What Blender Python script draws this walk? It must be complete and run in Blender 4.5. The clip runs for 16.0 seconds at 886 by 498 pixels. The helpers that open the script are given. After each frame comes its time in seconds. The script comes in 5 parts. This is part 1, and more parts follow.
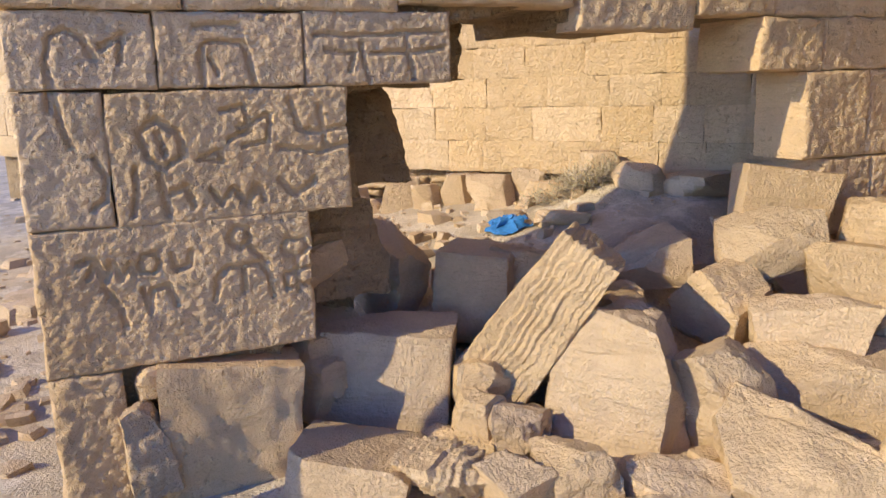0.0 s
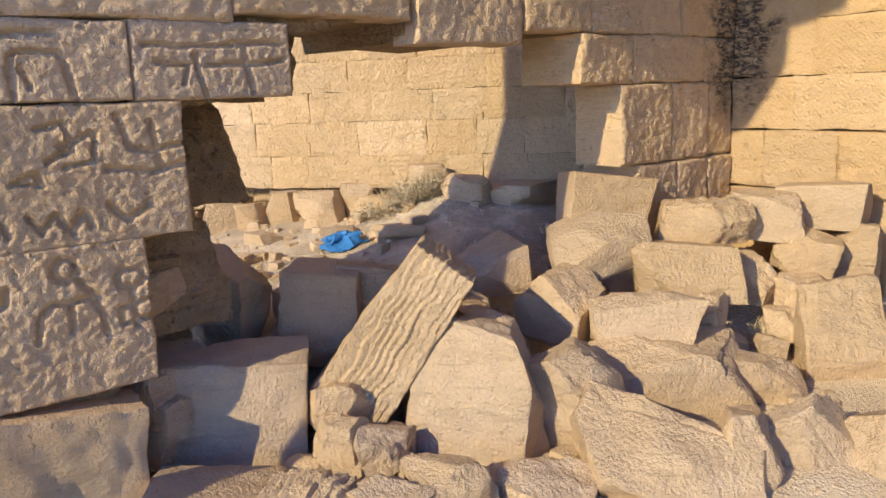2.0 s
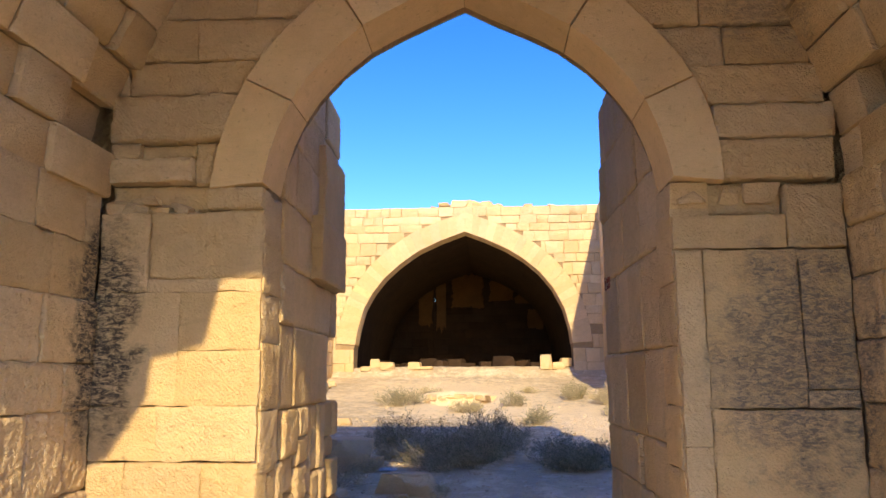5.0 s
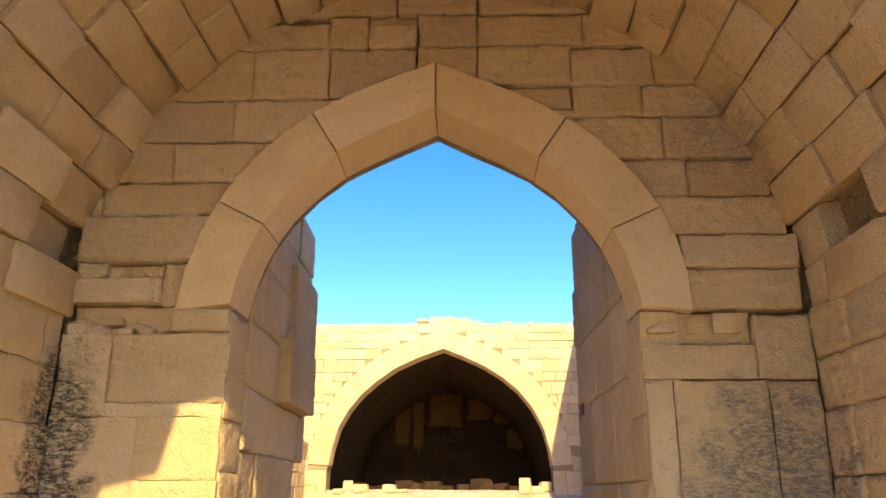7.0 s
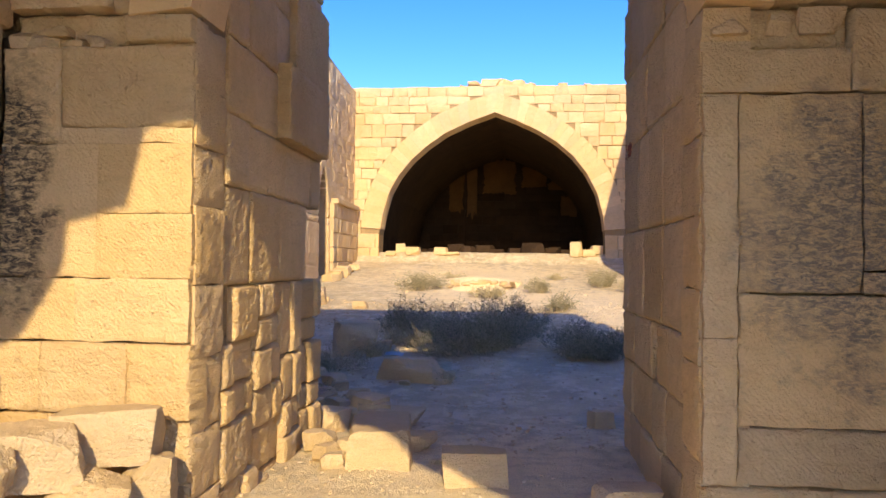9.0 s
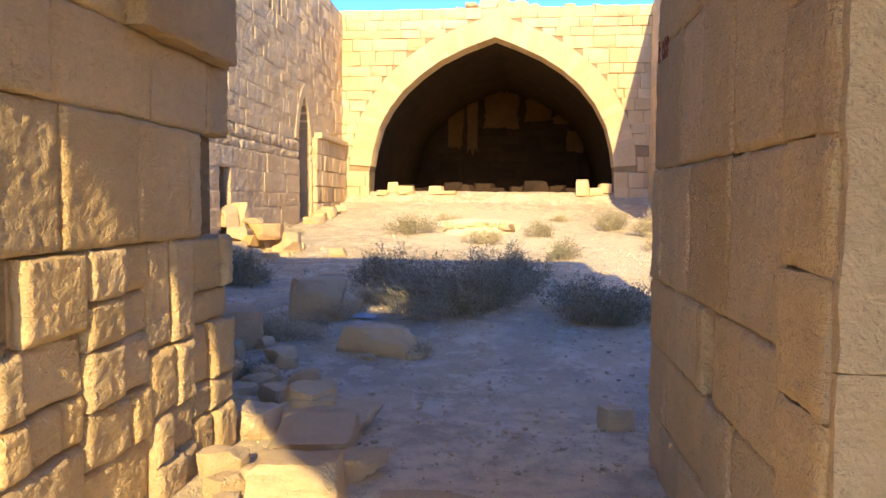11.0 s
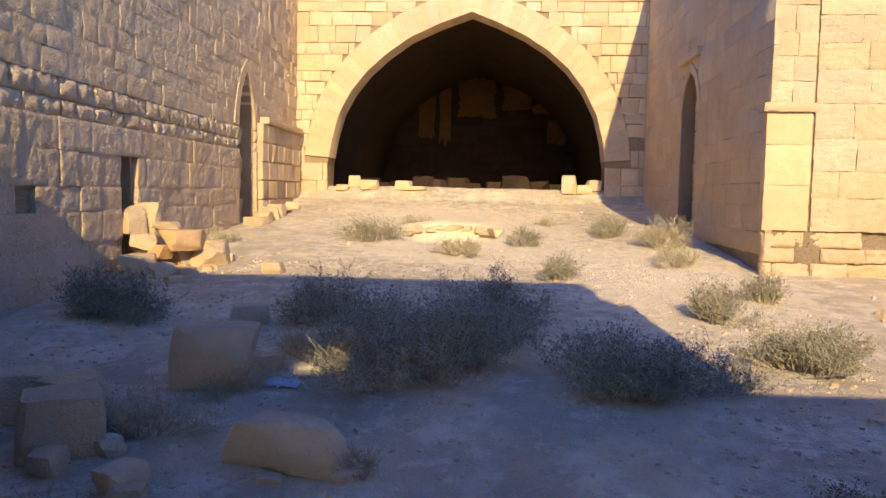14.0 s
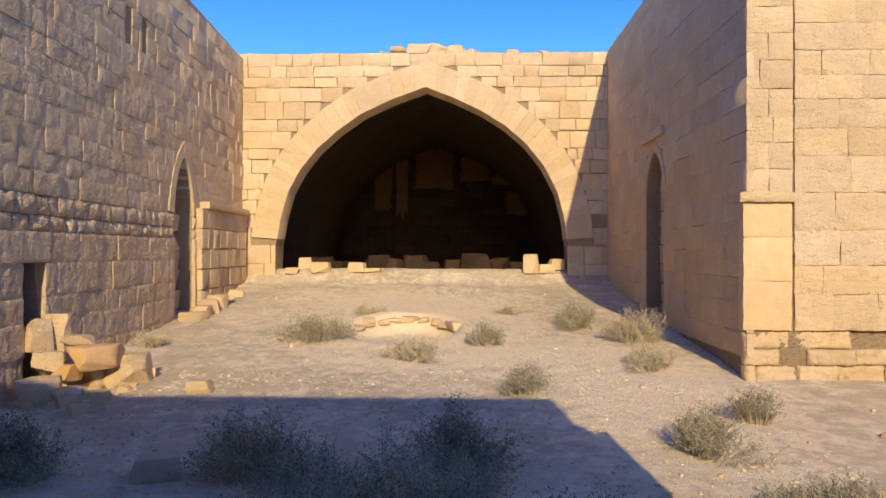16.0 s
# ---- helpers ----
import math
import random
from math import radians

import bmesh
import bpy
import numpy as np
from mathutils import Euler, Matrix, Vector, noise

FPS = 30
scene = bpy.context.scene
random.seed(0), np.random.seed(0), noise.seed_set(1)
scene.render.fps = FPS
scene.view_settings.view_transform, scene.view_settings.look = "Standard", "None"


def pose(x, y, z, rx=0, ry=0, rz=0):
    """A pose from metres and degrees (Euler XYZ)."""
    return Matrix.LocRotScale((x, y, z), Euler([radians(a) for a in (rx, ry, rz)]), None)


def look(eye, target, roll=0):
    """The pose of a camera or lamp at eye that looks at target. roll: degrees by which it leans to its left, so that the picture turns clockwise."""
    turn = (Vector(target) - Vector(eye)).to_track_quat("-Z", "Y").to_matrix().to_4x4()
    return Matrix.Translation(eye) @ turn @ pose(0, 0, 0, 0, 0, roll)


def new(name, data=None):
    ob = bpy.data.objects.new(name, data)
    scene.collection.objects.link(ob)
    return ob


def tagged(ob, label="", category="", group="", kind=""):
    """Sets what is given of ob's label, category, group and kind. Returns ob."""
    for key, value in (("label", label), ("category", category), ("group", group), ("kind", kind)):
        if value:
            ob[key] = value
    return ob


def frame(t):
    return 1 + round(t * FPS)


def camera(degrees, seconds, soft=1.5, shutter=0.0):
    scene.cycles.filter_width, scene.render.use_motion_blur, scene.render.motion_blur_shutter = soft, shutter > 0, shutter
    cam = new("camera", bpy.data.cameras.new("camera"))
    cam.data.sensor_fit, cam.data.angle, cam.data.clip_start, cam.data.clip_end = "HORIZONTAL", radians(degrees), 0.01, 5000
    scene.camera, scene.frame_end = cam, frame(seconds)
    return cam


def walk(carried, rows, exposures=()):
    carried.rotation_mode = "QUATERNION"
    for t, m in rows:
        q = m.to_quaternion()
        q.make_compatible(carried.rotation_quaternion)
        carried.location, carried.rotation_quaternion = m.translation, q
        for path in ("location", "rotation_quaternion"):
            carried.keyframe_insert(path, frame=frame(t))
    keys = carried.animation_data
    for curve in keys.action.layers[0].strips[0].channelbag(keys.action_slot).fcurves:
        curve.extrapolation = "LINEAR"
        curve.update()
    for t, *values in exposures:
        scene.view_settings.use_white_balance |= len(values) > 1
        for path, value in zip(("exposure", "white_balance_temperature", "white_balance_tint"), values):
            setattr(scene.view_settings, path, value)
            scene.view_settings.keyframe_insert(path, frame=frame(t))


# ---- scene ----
cam = camera(59.9, 16.0)
PATH = [
    (0, (0.786, -4.943, 1.356), (-1.01, -4.165, 0.945), -1.6),
    (0.5, (0.779, -4.962, 1.347), (-0.981, -4.124, 0.901), -2.1),
    (1, (0.746, -4.994, 1.354), (-0.972, -4.072, 0.911), -2.3),
    (1.5, (0.697, -5.044, 1.373), (-0.962, -4.003, 0.968), -1.8),
    (2, (0.615, -5.073, 1.352), (-0.934, -3.868, 0.964), -2.0),
    (2.5, (0.536, -4.999, 1.326), (-0.837, -3.606, 0.909), -2.6),
    (3, (0.447, -4.84, 1.355), (-0.634, -3.198, 0.987), -1.6),
    (3.5, (0.242, -4.803, 1.43), (-0.396, -2.925, 1.173), 0.5),
    (4, (0.122, -4.943, 1.491), (-0.234, -2.975, 1.433), 0.8),
    (4.2, (0.117, -4.968, 1.517), (-0.188, -2.992, 1.54), 0.4),
    (4.5, (0.094, -4.987, 1.54), (-0.128, -3.005, 1.691), -0.1),
    (5, (0.134, -5.028, 1.603), (0.022, -3.058, 1.925), -0.4),
    (5.2, (0.129, -5.032, 1.614), (0.051, -3.068, 1.983), -0.4),
    (7.3, (0.265, -4.978, 1.694), (0.205, -3.084, 2.334), 0.2),
    (7.5, (0.317, -4.944, 1.699), (0.227, -3.056, 2.352), 0.4),
    (8, (0.438, -4.791, 1.63), (0.239, -2.862, 2.12), 1.4),
    (8.4, (0.499, -4.577, 1.574), (0.252, -2.608, 1.819), 1.5),
    (8.5, (0.494, -4.518, 1.558), (0.248, -2.543, 1.754), 1.5),
    (9, (0.457, -4.052, 1.516), (0.244, -2.063, 1.551), 0.6),
    (9.2, (0.45, -3.868, 1.518), (0.254, -1.878, 1.507), 0.4),
    (11.3, (0.603, -1.718, 1.593), (0.377, 0.264, 1.451), 0.4),
    (11.5, (0.624, -1.457, 1.567), (0.402, 0.524, 1.411), 0.3),
    (12, (0.583, -0.963, 1.664), (0.331, 1.013, 1.486), 0.4),
    (12.5, (0.438, -0.523, 1.665), (0.221, 1.456, 1.473), 1.4),
    (13, (0.374, -0.092, 1.685), (0.234, 1.894, 1.499), 1.3),
    (13.5, (0.402, 0.48, 1.746), (0.255, 2.468, 1.589), 1.2),
    (14, (0.34, 0.865, 1.77), (0.189, 2.854, 1.62), 1.1),
    (14.5, (0.189, 1.326, 1.958), (0.137, 3.315, 1.748), 0.8),
    (15, (0.124, 1.559, 2.168), (0.166, 3.545, 1.935), 0.5),
    (15.3, (0.194, 1.678, 2.241), (0.23, 3.672, 2.086), -0.4),
    (15.5, (0.249, 1.786, 2.269), (0.267, 3.784, 2.177), -0.0),
    (16, (0.404, 2.074, 2.345), (0.349, 4.073, 2.352), 0.1),
]
EXPOSURES = ((0.0, 1.1, 8500, 3), (3.5, 1.0, 8500, 3), (4.2, 1.1, 9700, 3), (5.0, 1.42, 11500, 2), (7.5, 1.86, 14500, 1), (8.5, 1.45, 12000, 2), (9.2, 1.38, 11500, 2), (11.5, 1.88, 13500, 1), (12.5, 1.72, 12800, 1), (13.5, 1.52, 11600, 2), (15.0, 1.1, 10000, 3), (16.0, 0.96, 10000, 3))
walk(cam, [(t, look(eye, target, roll)) for t, eye, target, roll in PATH], EXPOSURES)

# ---- world, sun and sky ----
SUN_WAY = Vector((-0.12, 1.0, -0.5)).normalized()
world = bpy.data.worlds.new("sky")
scene.world = world
world.use_nodes = True
wn = world.node_tree.nodes
sky = wn.new("ShaderNodeTexSky")
sky.sky_type = "NISHITA"
sky.sun_disc = False
sky.sun_elevation = math.asin(-SUN_WAY.z)
sky.sun_rotation = math.atan2(-SUN_WAY.x, -SUN_WAY.y)
sky.altitude = 2000
sky.air_density, sky.dust_density, sky.ozone_density = 0.9, 1.1, 5.0
wn["Background"].inputs["Strength"].default_value = 0.15
deep = wn.new("ShaderNodeHueSaturation")
deep.inputs["Hue"].default_value, deep.inputs["Saturation"].default_value, deep.inputs["Value"].default_value = 0.522, 1.28, 1.4
world.node_tree.links.new(sky.outputs["Color"], deep.inputs["Color"])
world.node_tree.links.new(deep.outputs["Color"], wn["Background"].inputs["Color"])
sun = new("sun", bpy.data.lights.new("sun", "SUN"))
sun.data.energy, sun.data.angle, sun.data.color = 2.2, radians(0.53), (1.0, 0.91, 0.78)
sun.matrix_world = look((0, -20, 15), Vector((0, -20, 15)) + SUN_WAY)


# ---- materials ----
def mat_base(name, rough=0.9):
    m = bpy.data.materials.new(name)
    m.use_nodes = True
    b = m.node_tree.nodes["Principled BSDF"]
    b.inputs["Roughness"].default_value = rough
    b.inputs["Specular IOR Level"].default_value = 0.2
    return m, m.node_tree.nodes, m.node_tree.links, b


def mixc(nodes, links, fac, a, b, mode="MIX"):
    n = nodes.new("ShaderNodeMix")
    n.data_type, n.blend_type = "RGBA", mode
    for sock, v in ((n.inputs[0], fac), (n.inputs[6], a), (n.inputs[7], b)):
        if isinstance(v, bpy.types.NodeSocket):
            links.new(v, sock)
        elif isinstance(v, (int, float)):
            sock.default_value = v
        else:
            sock.default_value = (*v, 1)
    return n.outputs[2]


def noise_tex(nodes, links, co, scale, detail=6, rough=0.6, distortion=0.0):
    n = nodes.new("ShaderNodeTexNoise")
    n.inputs["Scale"].default_value, n.inputs["Detail"].default_value = scale, detail
    n.inputs["Roughness"].default_value, n.inputs["Distortion"].default_value = rough, distortion
    links.new(co, n.inputs["Vector"])
    return n.outputs["Fac"]


def ramp(nodes, links, v, lo, hi, a=0.0, b=1.0):
    n = nodes.new("ShaderNodeMapRange")
    links.new(v, n.inputs[0])
    for i, x in enumerate((lo, hi, a, b)):
        n.inputs[i + 1].default_value = x
    return n.outputs[0]


def math_node(nodes, links, op, a, b=None):
    n = nodes.new("ShaderNodeMath")
    n.operation = op
    for i, v in enumerate((a, b)):
        if isinstance(v, bpy.types.NodeSocket):
            links.new(v, n.inputs[i])
        elif v is not None:
            n.inputs[i].default_value = v
    return n.outputs[0]


def world_pos(nodes):
    return nodes.new("ShaderNodeNewGeometry").outputs["Position"]


def stain_sunlit_mask(nodes, links, pos, centre, size, edge=(0.5, 0.9)):
    """A patch of uneven outline round a centre, for soot and for pale trodden or sunlit ground."""
    vm = nodes.new("ShaderNodeVectorMath")
    vm.operation = "SUBTRACT"
    links.new(pos, vm.inputs[0])
    vm.inputs[1].default_value = centre
    vd = nodes.new("ShaderNodeVectorMath")
    vd.operation = "DIVIDE"
    links.new(vm.outputs[0], vd.inputs[0])
    vd.inputs[1].default_value = size
    vl = nodes.new("ShaderNodeVectorMath")
    vl.operation = "LENGTH"
    links.new(vd.outputs[0], vl.inputs[0])
    wob = ramp(nodes, links, noise_tex(nodes, links, pos, 5, 5), 0.25, 0.75, -0.45, 0.45)
    return ramp(nodes, links, math_node(nodes, links, "ADD", vl.outputs["Value"], wob), edge[0], edge[1], 1, 0)


def sandstone(name, light, dark, fine=60.0, bump=0.5, grain=0.012, spread=0.35, stains=(), chisel=0.0, pits=0.35):
    light, dark = [tuple(c * k for c, k in zip(v, (1.12, 1.05, 1.03))) for v in (light, dark)]
    m, N, L, b = mat_base(name)
    pos = world_pos(N)
    big = ramp(N, L, noise_tex(N, L, pos, 1.3, 5), 0.3, 0.7)
    mid = ramp(N, L, noise_tex(N, L, pos, 9, 6, 0.65), 0.32, 0.72)
    small = ramp(N, L, noise_tex(N, L, pos, fine, 4, 0.7), 0.3, 0.7)
    col = mixc(N, L, big, dark, light)
    col = mixc(N, L, math_node(N, L, "MULTIPLY", mid, 0.32), col, tuple(c * 0.74 for c in dark))
    col = mixc(N, L, math_node(N, L, "MULTIPLY", small, 0.28), col, tuple(min(1, c * 1.18) for c in light))
    info = N.new("ShaderNodeObjectInfo").outputs["Random"]
    isl = N.new("ShaderNodeNewGeometry").outputs["Random Per Island"]
    rnd = math_node(N, L, "FRACT", math_node(N, L, "ADD", info, isl))
    hsv = N.new("ShaderNodeHueSaturation")
    L.new(col, hsv.inputs["Color"])
    L.new(ramp(N, L, rnd, 0, 1, 1 - spread * 0.5, 1 + spread * 0.3), hsv.inputs["Value"])
    L.new(ramp(N, L, math_node(N, L, "FRACT", math_node(N, L, "MULTIPLY", rnd, 7.3)), 0, 1, 0.93, 1.06), hsv.inputs["Saturation"])
    col = hsv.outputs[0]
    pit = ramp(N, L, noise_tex(N, L, pos, 28, 3, 0.5), 0.62, 0.72)
    col = mixc(N, L, math_node(N, L, "MULTIPLY", pit, pits), col, tuple(c * 0.5 for c in dark))
    peck = N.new("ShaderNodeMapping")
    peck.inputs["Scale"].default_value = (1.0, 1.0, 2.6)
    L.new(pos, peck.inputs["Vector"])
    for centre, size, shade, amount in stains:
        k = math_node(N, L, "MULTIPLY", stain_sunlit_mask(N, L, pos, centre, size), amount)
        k = math_node(N, L, "MULTIPLY", k, ramp(N, L, noise_tex(N, L, peck.outputs[0], 16, 6, 0.75, 0.8), 0.4, 0.56, 0.1, 1))
        col = mixc(N, L, k, col, shade)
    mpb = N.new("ShaderNodeMapping")
    mpb.inputs["Scale"].default_value = (1.5, 1.5, 9)
    L.new(pos, mpb.inputs["Vector"])
    bed = ramp(N, L, noise_tex(N, L, mpb.outputs[0], 2.6, 8, 0.72, 1.2), 0.52, 0.75)
    worn = ramp(N, L, noise_tex(N, L, pos, 3.1, 9, 0.72), 0.5, 0.66)
    col = mixc(N, L, math_node(N, L, "MULTIPLY", bed, 0.3), col, tuple(c * 0.7 for c in dark))
    col = mixc(N, L, math_node(N, L, "MULTIPLY", worn, 0.12), col, tuple(c * k for c, k in zip(dark, (0.62, 0.64, 0.7))))
    L.new(col, b.inputs["Base Color"])
    hgt = math_node(N, L, "ADD", math_node(N, L, "MULTIPLY", mid, 0.6), math_node(N, L, "MULTIPLY", small, 0.4))
    hgt = math_node(N, L, "SUBTRACT", hgt, math_node(N, L, "ADD", math_node(N, L, "MULTIPLY", pit, pits * 2), math_node(N, L, "MULTIPLY", bed, 0.25)))
    if chisel:
        mp = N.new("ShaderNodeMapping")
        mp.inputs["Rotation"].default_value = (0.6, 0.5, 0.7)
        L.new(pos, mp.inputs["Vector"])
        wv = N.new("ShaderNodeTexWave")
        wv.inputs["Scale"].default_value, wv.inputs["Distortion"].default_value = 14, 7
        wv.inputs["Detail"].default_value, wv.inputs["Detail Scale"].default_value = 3, 2
        L.new(mp.outputs[0], wv.inputs["Vector"])
        hgt = math_node(N, L, "ADD", hgt, math_node(N, L, "MULTIPLY", wv.outputs["Fac"], chisel))
    bp = N.new("ShaderNodeBump")
    bp.inputs["Strength"].default_value, bp.inputs["Distance"].default_value = min(1.0, bump * 1.15), grain * 1.2
    L.new(hgt, bp.inputs["Height"])
    L.new(bp.outputs[0], b.inputs["Normal"])
    return m


def plain(name, colour, rough=0.85, var=0.25, scale=30):
    m, N, L, b = mat_base(name, rough)
    pos = world_pos(N)
    n = ramp(N, L, noise_tex(N, L, pos, scale, 5), 0.3, 0.7)
    L.new(mixc(N, L, n, tuple(c * (1 - var) for c in colour), tuple(min(1, c * (1 + var)) for c in colour)), b.inputs["Base Color"])
    return m


SOOT = (0.045, 0.042, 0.042)
GREY = (0.13, 0.125, 0.12)
STAINS = (((-2.42, -0.05, 1.9), (0.3, 0.36, 0.95), SOOT, 0.95),
          ((2.12, -0.05, 1.66), (0.72, 0.5, 0.95), (0.14, 0.135, 0.13), 0.85),
          ((2.2, -0.1, 4.1), (0.8, 0.4, 0.45), GREY, 0.45))
M_GATE = sandstone("gate_sandstone", (0.66, 0.5, 0.3), (0.54, 0.395, 0.22), bump=0.8, grain=0.016, stains=STAINS, chisel=0.12, spread=0.25, pits=0.18)
M_CARVED = sandstone("carved_sandstone", (0.68, 0.53, 0.335), (0.56, 0.42, 0.25), bump=0.65, grain=0.018, fine=75, stains=STAINS, spread=0.15, chisel=0.06)
M_SMOOTH = sandstone("dressed_sandstone", (0.66, 0.505, 0.305), (0.55, 0.405, 0.23), bump=0.35, fine=90, stains=STAINS, spread=0.2)
M_RUBBLE = sandstone("broken_sandstone", (0.7, 0.56, 0.37), (0.57, 0.435, 0.265), bump=0.9, grain=0.02, fine=55, spread=0.28, pits=0.1)
M_LAYERED = sandstone("layered_sandstone", (0.7, 0.56, 0.36), (0.55, 0.42, 0.25), bump=0.9, grain=0.02, spread=0.2, pits=0.1)
M_COURT = sandstone("courtyard_limestone", (0.69, 0.54, 0.34), (0.58, 0.44, 0.26), bump=0.8, grain=0.022, fine=45, spread=0.22, pits=0.2)
M_ROUGH = sandstone("weathered_sandstone", (0.74, 0.58, 0.37), (0.62, 0.48, 0.3), bump=0.9, grain=0.03, fine=35, spread=0.1, chisel=0.1)
# near-black sandstone: the deep shade inside the iwan is put into the colour
M_IWAN_IN = sandstone("shade_dark_sandstone", (0.062, 0.036, 0.021), (0.03, 0.019, 0.013), bump=0.5, fine=20, spread=0.4)
M_PLASTER = sandstone("dark_brown_plaster", (0.17, 0.088, 0.036), (0.085, 0.046, 0.022), bump=0.4, fine=30, spread=0.1)
M_MORTAR = sandstone("joint_mortar", (0.44, 0.33, 0.2), (0.31, 0.23, 0.135), bump=0.9, grain=0.03, fine=40)
M_CORE = sandstone("rubble_core", (0.46, 0.35, 0.21), (0.32, 0.24, 0.14), bump=1.0, grain=0.05, fine=25)
M_CLOTH = plain("blue_tarpaulin", (0.03, 0.19, 0.45), 0.5, 0.3, 20)
M_PAPER = plain("grey_plastic", (0.42, 0.46, 0.48), 0.5, 0.15)
M_GRAVEL = sandstone("dusty_gravel", (0.68, 0.55, 0.38), (0.52, 0.41, 0.28), bump=0.6)
M_TWIG = plain("dry_twig", (0.46, 0.38, 0.27), 0.9, 0.35, 12)
M_LEAF = plain("grey_green_leaf", (0.25, 0.235, 0.15), 0.8, 0.25, 9)
M_DEEPLEAF = plain("olive_leaf", (0.2, 0.19, 0.115), 0.8, 0.3, 9)
M_BARK = plain("grey_brown_twig", (0.4, 0.34, 0.25), 0.9, 0.35, 12)
M_DRYLEAF = plain("dry_leaf", (0.46, 0.39, 0.24), 0.85, 0.4, 9)


def ground_material():
    m, N, L, b = mat_base("sandy_ground", 0.95)
    pos = world_pos(N)
    big = ramp(N, L, noise_tex(N, L, pos, 0.55, 6, 0.6), 0.38, 0.62)
    mid = ramp(N, L, noise_tex(N, L, pos, 4.5, 6, 0.65), 0.35, 0.68)
    small = ramp(N, L, noise_tex(N, L, pos, 55, 4, 0.7), 0.35, 0.65)
    col = mixc(N, L, big, (0.82, 0.65, 0.43), (0.60, 0.47, 0.32))
    col = mixc(N, L, math_node(N, L, "MULTIPLY", mid, 0.3), col, (0.47, 0.37, 0.255))
    col = mixc(N, L, math_node(N, L, "MULTIPLY", small, 0.28), col, (0.34, 0.31, 0.215))
    pale = ramp(N, L, noise_tex(N, L, pos, 2.6, 8, 0.7), 0.5, 0.6)
    col = mixc(N, L, math_node(N, L, "MULTIPLY", pale, 0.8), col, (0.80, 0.67, 0.49))
    gravelly = ramp(N, L, noise_tex(N, L, pos, 0.9, 10, 0.74, 0.6), 0.47, 0.56)
    col = mixc(N, L, math_node(N, L, "MULTIPLY", gravelly, 0.25), col, (0.34, 0.295, 0.235))
    crust = ramp(N, L, noise_tex(N, L, pos, 1.7, 11, 0.78, 0.4), 0.53, 0.58)
    col = mixc(N, L, math_node(N, L, "MULTIPLY", crust, 0.6), col, (0.86, 0.74, 0.57))
    # trodden pale sand; the courtyard patches also put sunlit brightness into the colour
    for centre, size in (((-0.9, 18.4, 0.2), (4.2, 5.5, 4.0)), ((0.2, 14.6, 0.2), (4.0, 2.6, 4.0)), ((2.8, 12.0, 0.2), (2.2, 4.5, 4.0)), ((0.2, -1.6, -0.2), (3.6, 6.0, 3.0))):
        trod_sunlit = math_node(N, L, "MULTIPLY", stain_sunlit_mask(N, L, pos, centre, size), 0.85)
        col = mixc(N, L, trod_sunlit, col, (0.88, 0.71, 0.48))
    v = N.new("ShaderNodeTexVoronoi")
    v.inputs["Scale"].default_value = 38
    L.new(pos, v.inputs["Vector"])
    grit = ramp(N, L, v.outputs["Distance"], 0.12, 0.4, 1, 0)
    col = mixc(N, L, math_node(N, L, "MULTIPLY", grit, math_node(N, L, "MULTIPLY", mid, 0.4)), col, (0.28, 0.235, 0.185))
    L.new(col, b.inputs["Base Color"])
    hgt = math_node(N, L, "ADD", math_node(N, L, "MULTIPLY", mid, 0.5), math_node(N, L, "ADD", math_node(N, L, "MULTIPLY", small, 0.25), math_node(N, L, "MULTIPLY", grit, 0.2)))
    bp = N.new("ShaderNodeBump")
    bp.inputs["Strength"].default_value, bp.inputs["Distance"].default_value = 1.0, 0.03
    L.new(hgt, bp.inputs["Height"])
    L.new(bp.outputs[0], b.inputs["Normal"])
    return m


M_GROUND = ground_material()


# ---- builders ----
def mesh_of(name, verts, faces, material, sharp=None):
    me = bpy.data.meshes.new(name)
    me.from_pydata([tuple(v) for v in verts], [], faces)
    me.materials.append(material)
    if sharp is not None:
        me.shade_smooth()
        me.set_sharp_from_angle(angle=radians(sharp))
    me.update()
    return me


def part(name, me, parent, label=""):
    ob = new(name, me)
    ob.parent = parent
    return tagged(ob, label) if label else ob


def thing(name, me, label, category, group="", kind=""):
    return tagged(new(name, me), label, category, group, kind)


def prism(outline, depth):
    """A plate: outline in (u, z), front at local y = 0, back at y = depth."""
    n = len(outline)
    verts = [(u, 0, z) for u, z in outline] + [(u, depth, z) for u, z in outline]
    faces = [tuple(range(n)), tuple(range(2 * n - 1, n - 1, -1))]
    faces += [(i, i + n, (i + 1) % n + n, (i + 1) % n) for i in range(n)]
    return verts, faces


